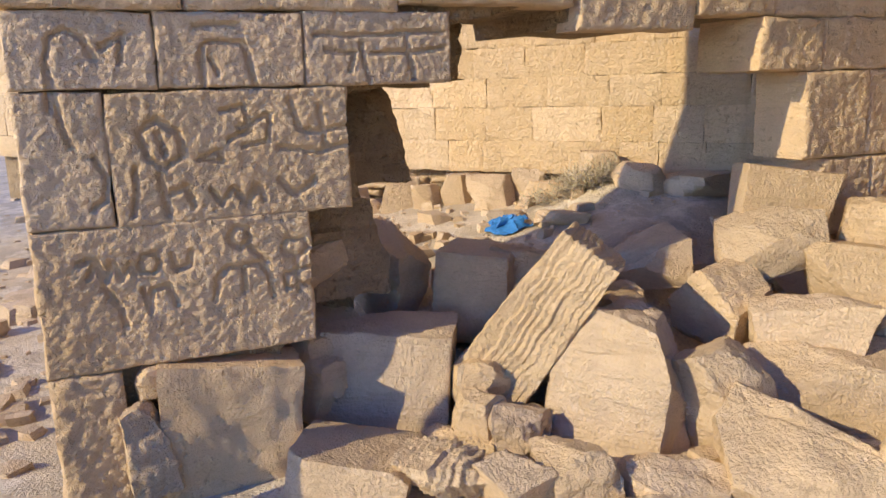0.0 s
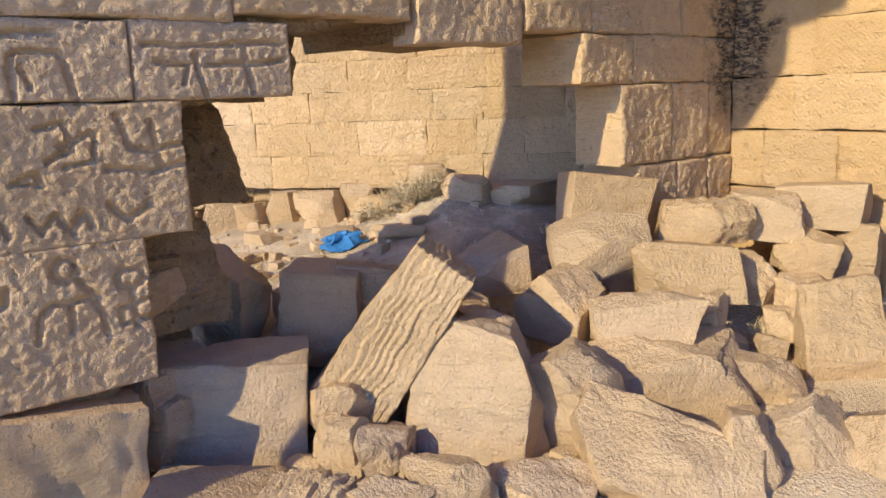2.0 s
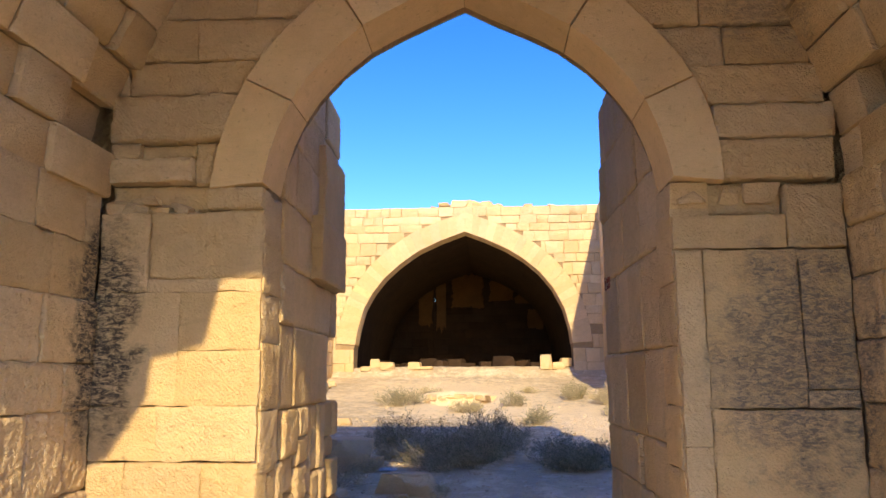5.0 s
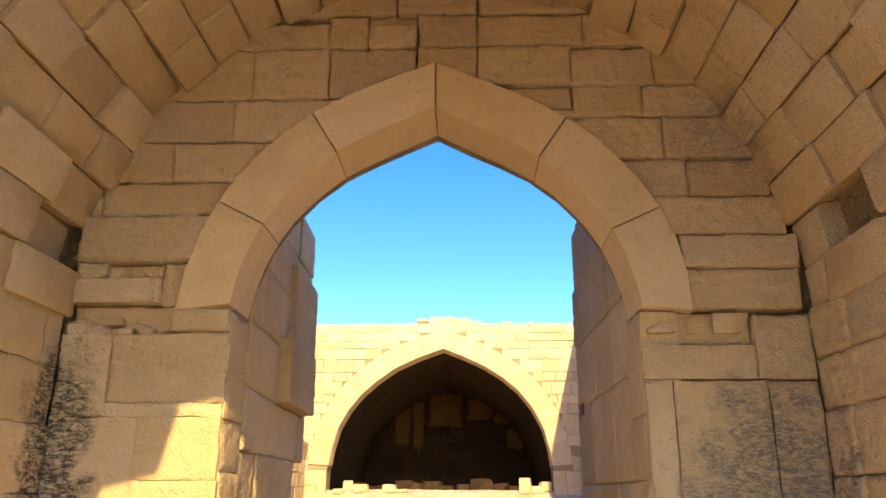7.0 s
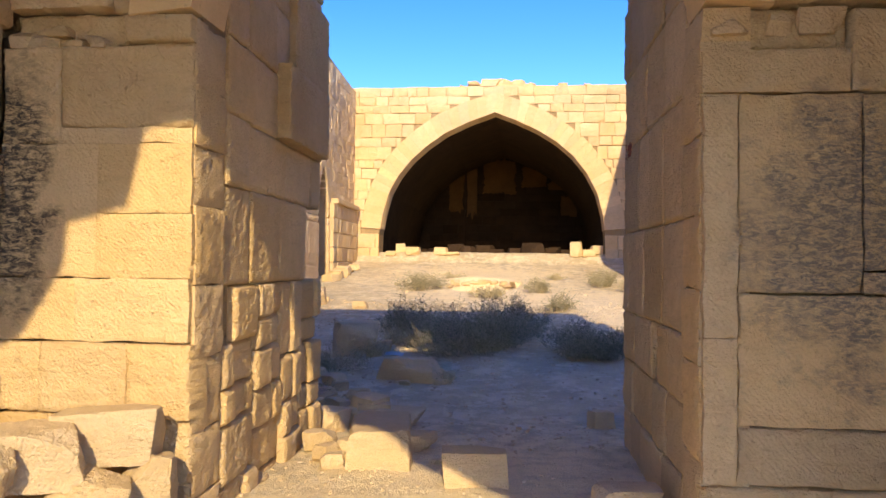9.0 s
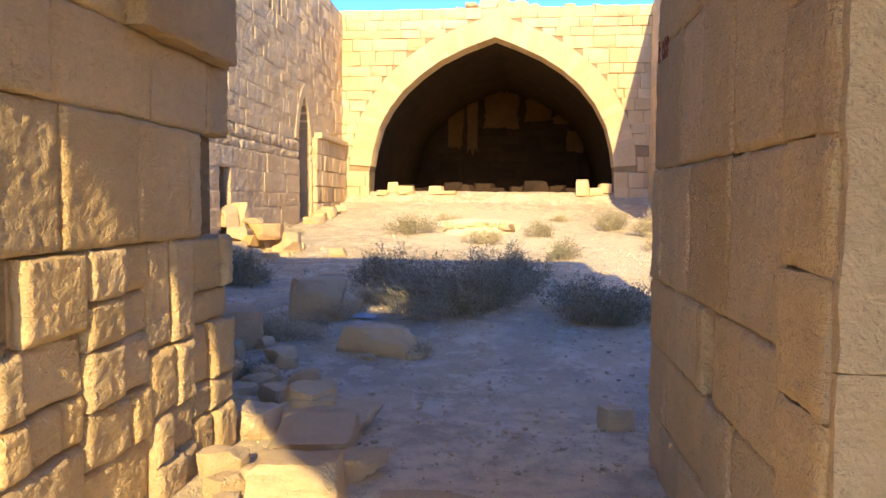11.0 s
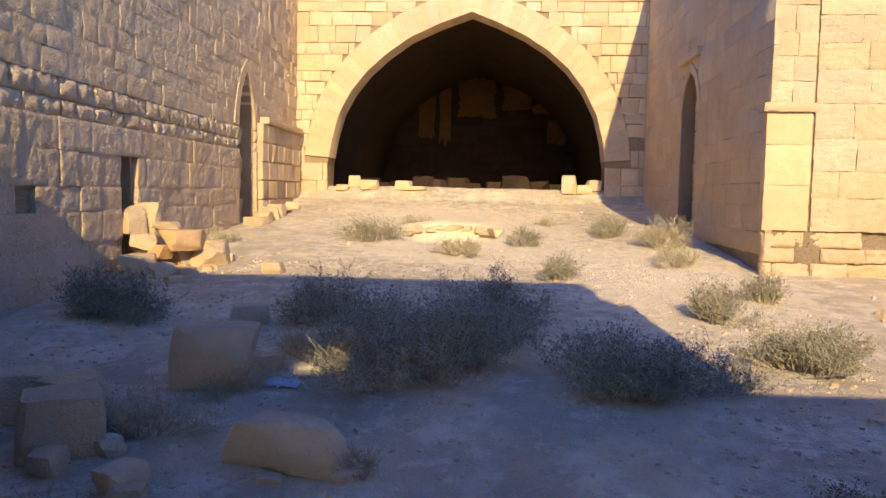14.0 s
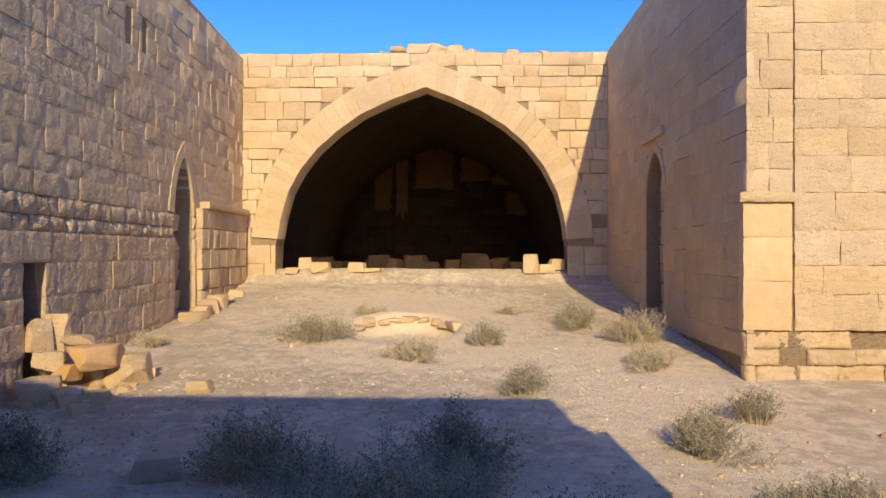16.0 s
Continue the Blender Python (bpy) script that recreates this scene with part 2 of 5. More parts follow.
def block_mesh(name, u0, u1, z0, z1, depth, material, rng, proud=0.0, chamfer=0.012, rough=0.006, skew=0.008):
    """One dressed block with worn edges; the front looks along local -y."""
    us, zs = (u0, u0 + chamfer, u1 - chamfer, u1), (z0, z0 + chamfer, z1 - chamfer, z1)
    jit = [[(rng.uniform(-skew, skew), rng.uniform(-skew, skew)) for _ in range(2)] for _ in range(2)]
    verts, faces = [], []
    for j, z in enumerate(zs):
        for i, u in enumerate(us):
            du, dz = jit[j // 2][i // 2]
            rim = i in (0, 3) or j in (0, 3)
            y = -proud + (rng.uniform(0.6, 1.6) * chamfer if rim else rng.uniform(-rough, rough))
            verts.append((u + du + rng.uniform(-1, 1) * skew * 0.4, y, z + dz + rng.uniform(-1, 1) * skew * 0.4))
    for j in range(3):
        for i in range(3):
            a = j * 4 + i
            faces.append((a, a + 1, a + 5, a + 4))
    ring = [0, 1, 2, 3, 7, 11, 15, 14, 13, 12, 8, 4]
    base = len(verts)
    verts += [(verts[k][0], depth, verts[k][2]) for k in ring]
    for i, k in enumerate(ring):
        k2 = ring[(i + 1) % 12]
        faces.append((k2, k, base + i, base + (i + 1) % 12))
    return mesh_of(name, verts, faces, material, 40)


def relief_mesh(name, u0, u1, z0, z1, depth, material, seed, step=0.02, height=None, proud=0.0, rough=0.008, wear=0.014):
    """A block whose front is a fine relief with rounded, chipped edges."""
    nu, nz = max(4, int((u1 - u0) / step)), max(4, int((z1 - z0) / step))
    verts, faces = [], []
    for j in range(nz + 1):
        for i in range(nu + 1):
            u, z = u0 + (u1 - u0) * i / nu, z0 + (z1 - z0) * j / nz
            edge = min(u - u0, u1 - u, z - z0, z1 - z)
            p = Vector((u * 3 + seed, z * 3, seed * 0.7))
            y = -proud - rough * (0.8 * noise.noise(p * 1.6) + 0.5 * noise.noise(p * 6) + 0.6 * noise.noise(p * 15) + 0.5 * noise.noise(p * 31))
            w = wear * (0.6 + 0.8 * abs(noise.noise(Vector((u * 5, z * 5, seed + 9)))))
            if edge < w:
                y += (w - edge) ** 2 / w * 1.0
            if height:
                y += height(u, z)
            du = 0.012 * noise.noise(Vector((z * 6, seed, 3))) if i in (0, nu) else 0
            dz = 0.010 * noise.noise(Vector((u * 6, seed, 5))) if j in (0, nz) else 0
            verts.append((u + du, y, z + dz))
    row = nu + 1
    for j in range(nz):
        for i in range(nu):
            a = j * row + i
            faces.append((a, a + 1, a + row + 1, a + row))
    ring = list(range(row)) + [j * row + nu for j in range(1, nz + 1)] + [nz * row + i for i in range(nu - 1, -1, -1)] + [j * row for j in range(nz - 1, 0, -1)]
    base, n = len(verts), len(ring)
    verts += [(verts[k][0], depth, verts[k][2]) for k in ring]
    faces += [(ring[(i + 1) % n], ring[i], base + i, base + (i + 1) % n) for i in range(n)]
    return mesh_of(name, verts, faces, material, 60)


def courses(lo, hi, heights, rng):
    """Course lines from lo to hi, with heights about those given."""
    out = [lo]
    while out[-1] < hi - 0.12:
        out.append(out[-1] + rng.choice(heights) * rng.uniform(0.92, 1.08))
    out[-1] = hi
    return out


def lay(wall, lines, u0, u1, widths, depth, material, rng, cut=None, near=None, limit=300, proud=0.004, gap=0.006, chamfer=0.012, rough=0.006, relief=0.0, top=None, drop=0.0, name="block", skew=0.008, vary=0.008):
    """Lays courses of blocks on a wall: near ones as parts, the rest joined."""
    cells = []
    for z0, z1 in zip(lines, lines[1:]):
        spans = [(u0, u1)]
        for a, b in (cut(z0, z1) if cut else ()):
            spans = [s for lo, hi in spans for s in ((lo, min(hi, a)), (max(lo, b), hi)) if s[1] - s[0] > 0.02]
        for lo, hi in spans:
            if hi - lo < 0.07:
                continue
            marks = [lo]
            first = rng.uniform(0.4, 1.0)
            while marks[-1] < hi:
                marks.append(marks[-1] + rng.uniform(*widths) * first)
                first = 1.0
            marks[-1] = hi
            if len(marks) > 2 and hi - marks[-2] < 0.12:
                marks.pop(-2)
            for a, b in zip(marks, marks[1:]):
                if rng.random() >= drop:
                    cells.append((a + gap / 2, b - gap / 2, z0 + gap / 2, z1 - gap / 2))
    if near:
        cells.sort(key=near)
    rest_v, rest_f = [], []
    for k, (a, b, z0, z1) in enumerate(cells):
        if b - a < 0.04:
            continue
        out = proud + rng.uniform(-vary, vary)
        ch = min(chamfer * rng.uniform(0.6, 1.5), (b - a) * 0.3, (z1 - z0) * 0.3)
        if relief and k < limit:
            me = relief_mesh(name, a, b, z0, z1, depth, material, rng.uniform(0, 99), step=relief, proud=out, rough=rough, wear=chamfer * 1.3)
        else:
            me = block_mesh(name, a, b, z0, z1, depth, material, rng, out, ch, rough, skew)
        if k < limit:
            part(name, me, wall)
        else:
            base = len(rest_v)
            rest_v += [tuple(v.co) for v in me.vertices]
            rest_f += [tuple(base + i for i in p.vertices) for p in me.polygons]
            bpy.data.meshes.remove(me)
    if rest_v:
        tagged(part(name + "_field", mesh_of(name + "_field", rest_v, rest_f, material, 40), wall), kind="stuff")
    return wall


def wall_at(name, m, outline, depth, material=None, back=0.03, label="", category="wall"):
    """A wall's solid core set back behind its facing blocks."""
    v, f = prism(outline, depth)
    ob = thing(name, mesh_of(name, [(a, b + back, c) for a, b, c in v], f, material or M_MORTAR), label, category, kind="structure")
    ob.matrix_world = m
    return ob


def arc(pts, t):
    """A point at t (0..1) along a line of points."""
    k = min(int(t * (len(pts) - 1)), len(pts) - 2)
    w = t * (len(pts) - 1) - k
    return tuple(a + (b - a) * w for a, b in zip(pts[k], pts[k + 1]))


def pointed(cx, half, spring, rise, n=10, power=1.0):
    """A pointed arch's intrados, from one springing over the apex to the other."""
    side = []
    r = (half * half + rise * rise) / (2 * half)
    r = max(r, half)
    for i in range(n + 1):
        z = rise * i / n
        side.append((r - half - math.sqrt(max(r * r - z * z, 0)), spring + z))
    return [(cx + x, z) for x, z in side] + [(cx - x, z) for x, z in reversed(side[:-1])]


def offset_arch(pts, cx, zc, d):
    out = []
    for x, z in pts:
        v = Vector((x - cx, z - zc)).normalized() * d
        out.append((x + v.x, z + v.y))
    return out


def voussoirs(wall, inner, outer, stops, depth, material, rng, proud=0.012, name="voussoir", chamfer=0.012):
    """Wedge blocks between two curves, jointed at the stops."""
    for a, b in zip(stops, stops[1:]):
        n = max(2, int((b - a) * 24))
        lo = [arc(inner, a + (b - a) * i / n) for i in range(n + 1)]
        hi = [arc(outer, a + (b - a) * i / n) for i in range(n + 1)]
        ring = lo + hi[::-1]
        c = (sum(p[0] for p in ring) / len(ring), sum(p[1] for p in ring) / len(ring))
        shrink = lambda p, k: (p[0] + (c[0] - p[0]) * k, p[1] + (c[1] - p[1]) * k)
        y = -proud - rng.uniform(0, 0.008)
        m = len(ring)
        f0 = [(*shrink(p, 0.02), ) for p in ring]
        f1 = [(*shrink(p, 0.008), ) for p in ring]
        verts = [(p[0], y, p[1]) for p in f0] + [(p[0], y + chamfer, p[1]) for p in f1] + [(p[0], depth, p[1]) for p in f1]
        faces = []
        for i in range(n):
            faces.append((i, i + 1, m - 2 - i, m - 1 - i))
        for i in range(m):
            j = (i + 1) % m
            faces += [(j, i, m + i, m + j), (m + j, m + i, 2 * m + i, 2 * m + j)]
        part(name, mesh_of(name, verts, faces, material, 35), wall)


def stone_mesh(name, size, seed, material, cuts=7, rough=0.035, chops=5, rounding=0.12, strata=0.0, taper=0.0):
    """A broken block: a box with dressed and broken sides, chopped corners and chipped edges. Its base is at z = 0."""
    rng = random.Random(seed)
    bm = bmesh.new()
    bmesh.ops.create_cube(bm, size=2.0)
    bmesh.ops.subdivide_edges(bm, edges=bm.edges[:], cuts=cuts, use_grid_fill=True)
    planes = []
    for _ in range(chops):
        n = Vector((rng.uniform(-1, 1), rng.uniform(-1, 1), rng.uniform(-0.5, 0.9))).normalized()
        planes.append((n, rng.uniform(0.78, 1.2) if chops >= 5 else rng.uniform(1.05, 1.35)))
    coarse = [rng.choice((0.3, 0.45, 1.1)) for _ in range(6)]
    tx, ty = rng.uniform(-0.16, 0.1) - taper, rng.uniform(-0.16, 0.1) - taper
    shx, shy = rng.uniform(-0.18, 0.18), rng.uniform(-0.18, 0.18)
    half = Vector(size) / 2
    small = min(size)
    s = Vector((seed * 1.7, seed * 0.3, seed * 2.9))
    for v in bm.verts:
        p = v.co.copy()
        big = max(range(3), key=lambda i: abs(p[i]))
        skin = coarse[big * 2 + (p[big] > 0)]
        edge = sorted((1 - abs(p[i])) * half[i] for i in range(3))[1]
        ball = p.normalized() * 1.25
        p = p.lerp(ball, rounding * 0.5 if rounding > 0.15 else 0.0)
        p.x *= 1 + tx * p.z
        p.y *= 1 + ty * p.z
        p.x += shx * p.z
        p.y += shy * p.z
        for n, d in planes:
            wob = 0.035 * noise.noise(p * 2.2 + s)
            over = p.dot(n) - d - wob
            if over > 0:
                p -= n * over
                skin = 0.9
        q = Vector((p.x * half.x, p.y * half.y, p.z * half.z))
        f = q * 4.5 + s
        nrm = p.normalized()
        amp = rough * skin * (0.7 * noise.noise(f) + 0.6 * noise.noise(f * 2.7) + 0.3 * noise.noise(f * 5.5) + 0.2 * noise.noise(f * 11))
        amp += rough * 0.7 * noise.noise(f * 0.5)
        chip = 0.03 * small * (0.5 + noise.noise(f * 2.1))
        if edge < chip:
            amp -= (chip - edge) * 0.8
        if strata:
            lay_z = q.x * 27 + 1.0 * noise.noise(q * 2.5 + s) + 0.7 * noise.noise(q * 9 + s)
            amp += strata * (abs((lay_z + seed) % 1.0 - 0.5) * 1.6 - 0.4 + 0.7 * noise.noise(Vector((q.x * 3 + q.z * 3, lay_z, seed))))
        v.co = q + nrm * amp
    low = min(v.co.z for v in bm.verts)
    for v in bm.verts:
        v.co.z -= low
    me = bpy.data.meshes.new(name)
    bm.to_mesh(me)
    bm.free()
    me.materials.append(material)
    me.shade_smooth()
    me.set_sharp_from_angle(angle=radians(24))
    return me


def ground_height(x, y):
    ys = (-60, -8, -5, -3, -0.95, -0.72, 0, 2, 3.8, 5.6, 8, 11.6, 14, 17, 20, 22.4, 23.1, 23.9, 24.6, 36, 60)
    zs = (-1.2, -0.42, -0.36, -0.26, -0.17, -0.02, 0.0, -0.02, -0.08, 0.06, 0.27, 0.5, 0.72, 0.95, 1.2, 1.5, 1.88, 1.85, 1.1, 1.1, 1.1)
    z = float(np.interp(y, ys, zs))
    if x < -2.6 and y < 0.5:
        w = min(1, (-2.6 - x) / 0.8)
        out = float(np.interp(y, (-60, -9, -5, -3.8, -2.3, -1.0), (-1.2, -0.55, -0.45, 0.0, 0.28, 0.5)))
        z = z + (out - z) * w
    if x < -3.2 and y < 0.5:
        z += 0.16 * math.exp(-((x + 4.35) / 0.45) ** 2 - ((y + 1.25) / 0.35) ** 2)
    if y < 0:
        pile = math.exp(-((x + 2.55) / 0.62) ** 2) * max(0.0, min(1, (y + 4.4) / 0.5)) * max(0.0, min(1, -y / 0.5))
        corner = math.exp(-((x + 2.1) / 0.5) ** 2 - ((y + 0.75) / 0.7) ** 2)
        z += 0.02 * pile + 0.16 * corner
    return z


def ground_bump(x, y):
    b = 0.03 * noise.noise(Vector((x * 0.8, y * 0.8, 0))) + 0.020 * noise.noise(Vector((x * 3.1, y * 3.1, 4))) + 0.013 * noise.noise(Vector((x * 8, y * 8, 8)))
    well = math.hypot((x + 0.7) / 1.0, (y - 16.3) / 1.3)
    far = 0.5 + 0.5 * math.tanh((y - 16.3) * 1.4)
    b += (0.03 + 0.1 * far) * math.exp(-((well - 1.1) / 0.25) ** 2) - 0.3 * max(0.0, min(1.0, (1.12 - well) * 4)) * (0.35 + 0.65 * far)
    return b


def ground_at(x, y):
    return ground_height(x, y) + ground_bump(x, y)


def put_stone(name, me, x, y, z, rx=0, ry=0, rz=0, label="", category="stone block", group=""):
    ob = thing(name, me, label, category, group)
    ob.matrix_world = pose(x, y, z, rx, ry, rz)
    return ob


# ---- ground ----
def axis_marks(edges):
    out = []
    for (a, b, step) in edges:
        n = max(1, round((b - a) / step))
        out += [a + (b - a) * i / n for i in range(n)]
    return out + [edges[-1][1]]


gx = axis_marks(((-900, -60, 120), (-60, -14, 2.5), (-14, -6.5, 0.25), (-6.5, 5, 0.09), (5, 14, 0.3), (14, 60, 2.5), (60, 900, 120)))
gy = axis_marks(((-900, -60, 120), (-60, -10, 2.5), (-10, -5, 0.2), (-5, 8, 0.09), (8, 24, 0.14), (24, 36, 0.4), (36, 60, 3), (60, 900, 120)))
gv = [(x, y, ground_at(x, y)) for y in gy for x in gx]
gf = [(j * len(gx) + i, j * len(gx) + i + 1, (j + 1) * len(gx) + i + 1, (j + 1) * len(gx) + i) for j in range(len(gy) - 1) for i in range(len(gx) - 1)]
thing("ground", mesh_of("ground", gv, gf, M_GROUND, 80), "pale dusty sand and trodden earth with fine gravel", "ground", kind="structure")

# ---- gate: the portal's side wall with carved signs ----
R = random.Random(4)
LEFT = pose(-2.5, 0, 0, 0, 0, 90)
SK_S, SK_Y = (0, 20, 203, 300, 415, 508, 541, 610, 795), (-5.29, -5.25, -4.93, -4.72, -4.46, -4.25, -4.13, -3.96, -3.45)
SIGNS = [
    [(95, 190), (98, 110), (112, 68), (142, 52), (175, 66), (196, 104)], [(100, 112), (112, 205), (126, 255)],
    [(172, 276), (196, 318), (186, 358), (160, 372)], [(212, 84), (246, 58), (240, 112)], [(366, 45), (440, 40)],
    [(374, 152), (378, 82), (386, 74), (446, 72), (456, 96), (466, 156)], [(390, 100), (400, 130)],
    [(562, 62), (780, 56)], [(640, 76), (650, 150)], [(716, 60), (726, 146)], [(660, 100), (784, 88)], [(580, 90), (630, 96), (620, 130)],
    [(255, 236), (290, 214), (326, 240), (330, 280), (300, 306), (266, 282), (255, 236)], [(288, 240), (300, 280)],
    [(246, 300), (236, 390)], [(286, 318), (294, 390)], [(358, 292), (390, 274), (398, 296), (360, 292)],
    [(400, 200), (440, 190), (450, 240), (412, 260)], [(432, 232), (490, 214), (482, 262), (440, 272)],
    [(520, 186), (530, 242), (562, 252), (612, 238)], [(562, 200), (572, 286)], [(500, 276), (560, 290), (606, 276)],
]
SIGNS += [
    [(300, 352), (330, 340), (342, 382)], [(372, 350), (392, 380), (414, 350), (436, 382), (458, 350), (470, 376)], [(500, 340), (520, 372), (548, 340)],
    [(130, 500), (150, 470), (166, 506), (182, 474), (200, 505), (216, 478), (226, 502)], [(110, 470), (140, 466)],
    [(232, 486), (240, 464), (262, 462), (270, 484), (258, 502), (238, 500), (232, 486)],
    [(292, 470), (300, 500), (322, 496), (330, 470)], [(398, 444), (408, 426), (430, 432), (434, 456), (418, 470), (402, 460), (398, 444)],
    [(434, 470), (462, 502)], [(498, 480), (506, 464), (526, 464), (532, 484), (518, 498), (502, 494), (498, 480)],
    [(516, 500), (518, 572)], [(496, 534), (548, 522)], [(496, 534), (500, 566), (550, 556), (548, 522)],
    [(364, 572), (370, 530), (390, 506), (418, 510), (420, 562)], [(426, 506), (450, 504), (466, 530), (472, 576)],
    [(238, 536), (246, 578), (256, 536), (282, 530), (296, 572)], [(160, 520), (190, 560), (200, 600)],
]


def sketch(s, t):
    return float(np.interp(s, SK_S, SK_Y)), 1.38 - (t - 158) * 0.00214


SIGN_LINES = [[sketch(*p) for p in line] for line in SIGNS]
SIGN_SEGS = np.array([(*a, *b) for line in SIGN_LINES for a, b in zip(line, line[1:])])


def carved(u, z):
    """Depth of the cut signs at a place on the wall."""
    ax, az, bx, bz = SIGN_SEGS.T
    wob = 0.012 * noise.noise(Vector((u * 9, z * 9, 2)))
    px, pz = u + wob, z - wob
    dx, dz = bx - ax, bz - az
    t = np.clip(((px - ax) * dx + (pz - az) * dz) / (dx * dx + dz * dz + 1e-9), 0, 1)
    d = float(np.min(np.hypot(px - ax - t * dx, pz - az - t * dz)))
    w = 0.0145 + 0.005 * noise.noise(Vector((u * 5, z * 5, 7)))
    return 0.025 * max(0.0, 1 - (d / w) ** 2)


outer_core = [(-5.22, -0.5), (-4.3, -0.5), (-4.3, 0.2), (-4.2, 0.3), (-4.16, 0.8), (-4.0, 0.86), (-3.98, 1.33), (-3.72, 1.37), (-3.5, 1.45), (-3.46, 1.64), (-3.2, 1.68), (-2.98, 1.74), (-2.78, 1.73), (-2.76, 1.63),
              (-2.4, 1.66), (-2.06, 1.64), (-2.02, 1.72), (-1.6, 1.72), (0.12, 1.72), (0.12, -0.5), (0.45, -0.5), (0.45, 2.85), (-5.22, 2.85)]
wall_l = wall_at("wall_portal_carved", LEFT, outer_core, 1.05, M_CORE, 0.1, "sandstone portal side wall with cut signs and a collapsed gap")


def carved_block(u0, u1, z0, z1, cut_signs=True, proud=0.0, depth=0.16, rough=0.009, mat=None):
    part("block", relief_mesh("block", u0 + 0.002, u1 - 0.002, z0 + 0.002, z1 - 0.002, depth, mat or M_CARVED, R.uniform(0, 90), 0.0085 if cut_signs else 0.015, carved if cut_signs else None, proud, rough), wall_l)


for u0, u1, z0, z1 in ((-5.25, -4.93, 0.85, 1.38), (-4.93, -3.95, 0.84, 1.375), (-5.25, -4.72, 1.38, 1.675), (-4.72, -4.13, 1.38, 1.68), (-4.13, -3.45, 1.375, 1.69), (-5.25, -4.15, 0.25, 0.85)):
    carved_block(u0, u1, z0, z1)
carved_block(-5.25, -4.97, -0.5, 0.25, False, 0.01, rough=0.02)
for u0, u1, z0, z1 in ((-5.25, -4.6, 1.68, 2.1), (-4.6, -3.7, 1.685, 2.1), (-3.7, -2.79, 1.72, 2.1), (-2.77, -2.05, 1.61, 2.1), (-1.6, -1.13, 1.39, 1.68), (-1.13, -0.36, 1.395, 1.69), (-0.36, 0, 1.39, 1.69),
                       (-1.24, -0.72, 0.885, 1.39), (-0.72, -0.3, 0.885, 1.395), (-0.3, 0, 0.89, 1.39), (-1.08, -0.66, 0.42, 0.88), (-0.66, -0.3, 0.42, 0.88), (-0.3, 0, 0.4, 0.885),
                       (-2.03, -1.5, 1.69, 2.1), (-1.5, -0.62, 1.69, 2.1), (-0.62, 0, 1.69, 2.1), (-1.0, -0.4, -0.3, 0.41), (-0.4, 0, -0.3, 0.4)):
    carved_block(u0, u1, z0, z1, False, R.uniform(0, 0.03), 0.2 if z0 > 1.6 else R.uniform(0.34, 0.5), rough=0.014)
lay(wall_l, [2.1, 2.48, 2.86], -5.25, 0, (0.45, 0.8), 0.14, M_GATE, R, relief=0.03, rough=0.008)
# the gap's sides: core stones through the wall's thickness
for k, (y, z, d) in enumerate(((-4.0, 0.95, 0.5), (-4.02, 1.1, 0.9), (-3.55, 1.5, 0.6), (-4.1, 0.55, 0.5), (-4.12, 0.25, 0.75), (-2.5, 2.0, 0.5), (-3.6, 1.56, 0.95))):
    me = stone_mesh("core_stone", (0.45, 0.24, 0.3), 60 + k, M_CORE, 5, 0.03)
    ob = part("core_stone", me, wall_l)
    ob.matrix_basis = pose(y + (-0.04 if y < -3 else 0.05), d, z - 0.14, 0, 4, R.uniform(-10, 10))

for u, d, z, w, h, k in ((-3.74, 0.78, 0.86, 0.5, 0.52, 91), (-3.9, 0.7, 0.3, 0.4, 0.5, 92), (-4.0, 0.75, -0.2, 0.4, 0.5, 93), (-3.45, 0.75, 1.4, 0.55, 0.3, 94)):
    part("core_stone", stone_mesh("core_stone", (w, 0.55, h), k, M_CORE, 9, 0.05, 6, 0.12), wall_l).matrix_basis = pose(u, d, z, 0, 4, 6)

# facade beyond the gap
M_FACADE = M_COURT
FAC = pose(-4.26, -0.92, 0, 0, 0, 36.9)
wall_f = wall_at("wall_facade", FAC, [(-9, 0.0), (0.95, 0.0), (0.95, 6.1), (-9, 6.1)], 0.6, M_CORE, 0.12, "sunlit outer facade of squared limestone blocks, undercut at its foot")
lay(wall_f, [0.6, 0.88, 1.17, 1.42, 1.68, 1.96, 2.25, 2.6, 3.0, 3.5, 4.1, 4.8, 6.1], -9, 0.95, (0.3, 0.7), 0.14, M_FACADE, R, near=lambda c: abs(c[0] + 0.8) + abs(c[2] - 1) * 2,
    limit=110, rough=0.007, relief=0.022, chamfer=0.005, gap=0.0015, vary=0.003)
lay(wall_f, [0.2, 0.3, 0.38, 0.45, 0.53, 0.6], -3.5, 0.95, (0.12, 0.4), 0.2, M_RUBBLE, R, limit=80, rough=0.03, relief=0.022, chamfer=0.03, gap=0.02, proud=-0.09, vary=0.06, drop=0.3, name="footing_stone")

# ---- gate: back wall with the doorway ----
IN = [(-1.35, 2.86), (-1.30, 3.12), (-1.20, 3.38), (-1.06, 3.60), (-0.88, 3.80), (-0.67, 3.97), (-0.45, 4.09), (-0.22, 4.20), (0, 4.31)]
IN = [(x - 0.02 if x < -0.2 else x, z + 0.035) for x, z in IN]
IN = IN + [(-x, z - 0.02) for x, z in reversed(IN[:-1])]
OUT = offset_arch(IN, 0, 2.86, 0.37)
OUT[0], OUT[-1] = (-1.74, 2.86), (1.70, 2.84)
BACK = pose(0, 0, 0)
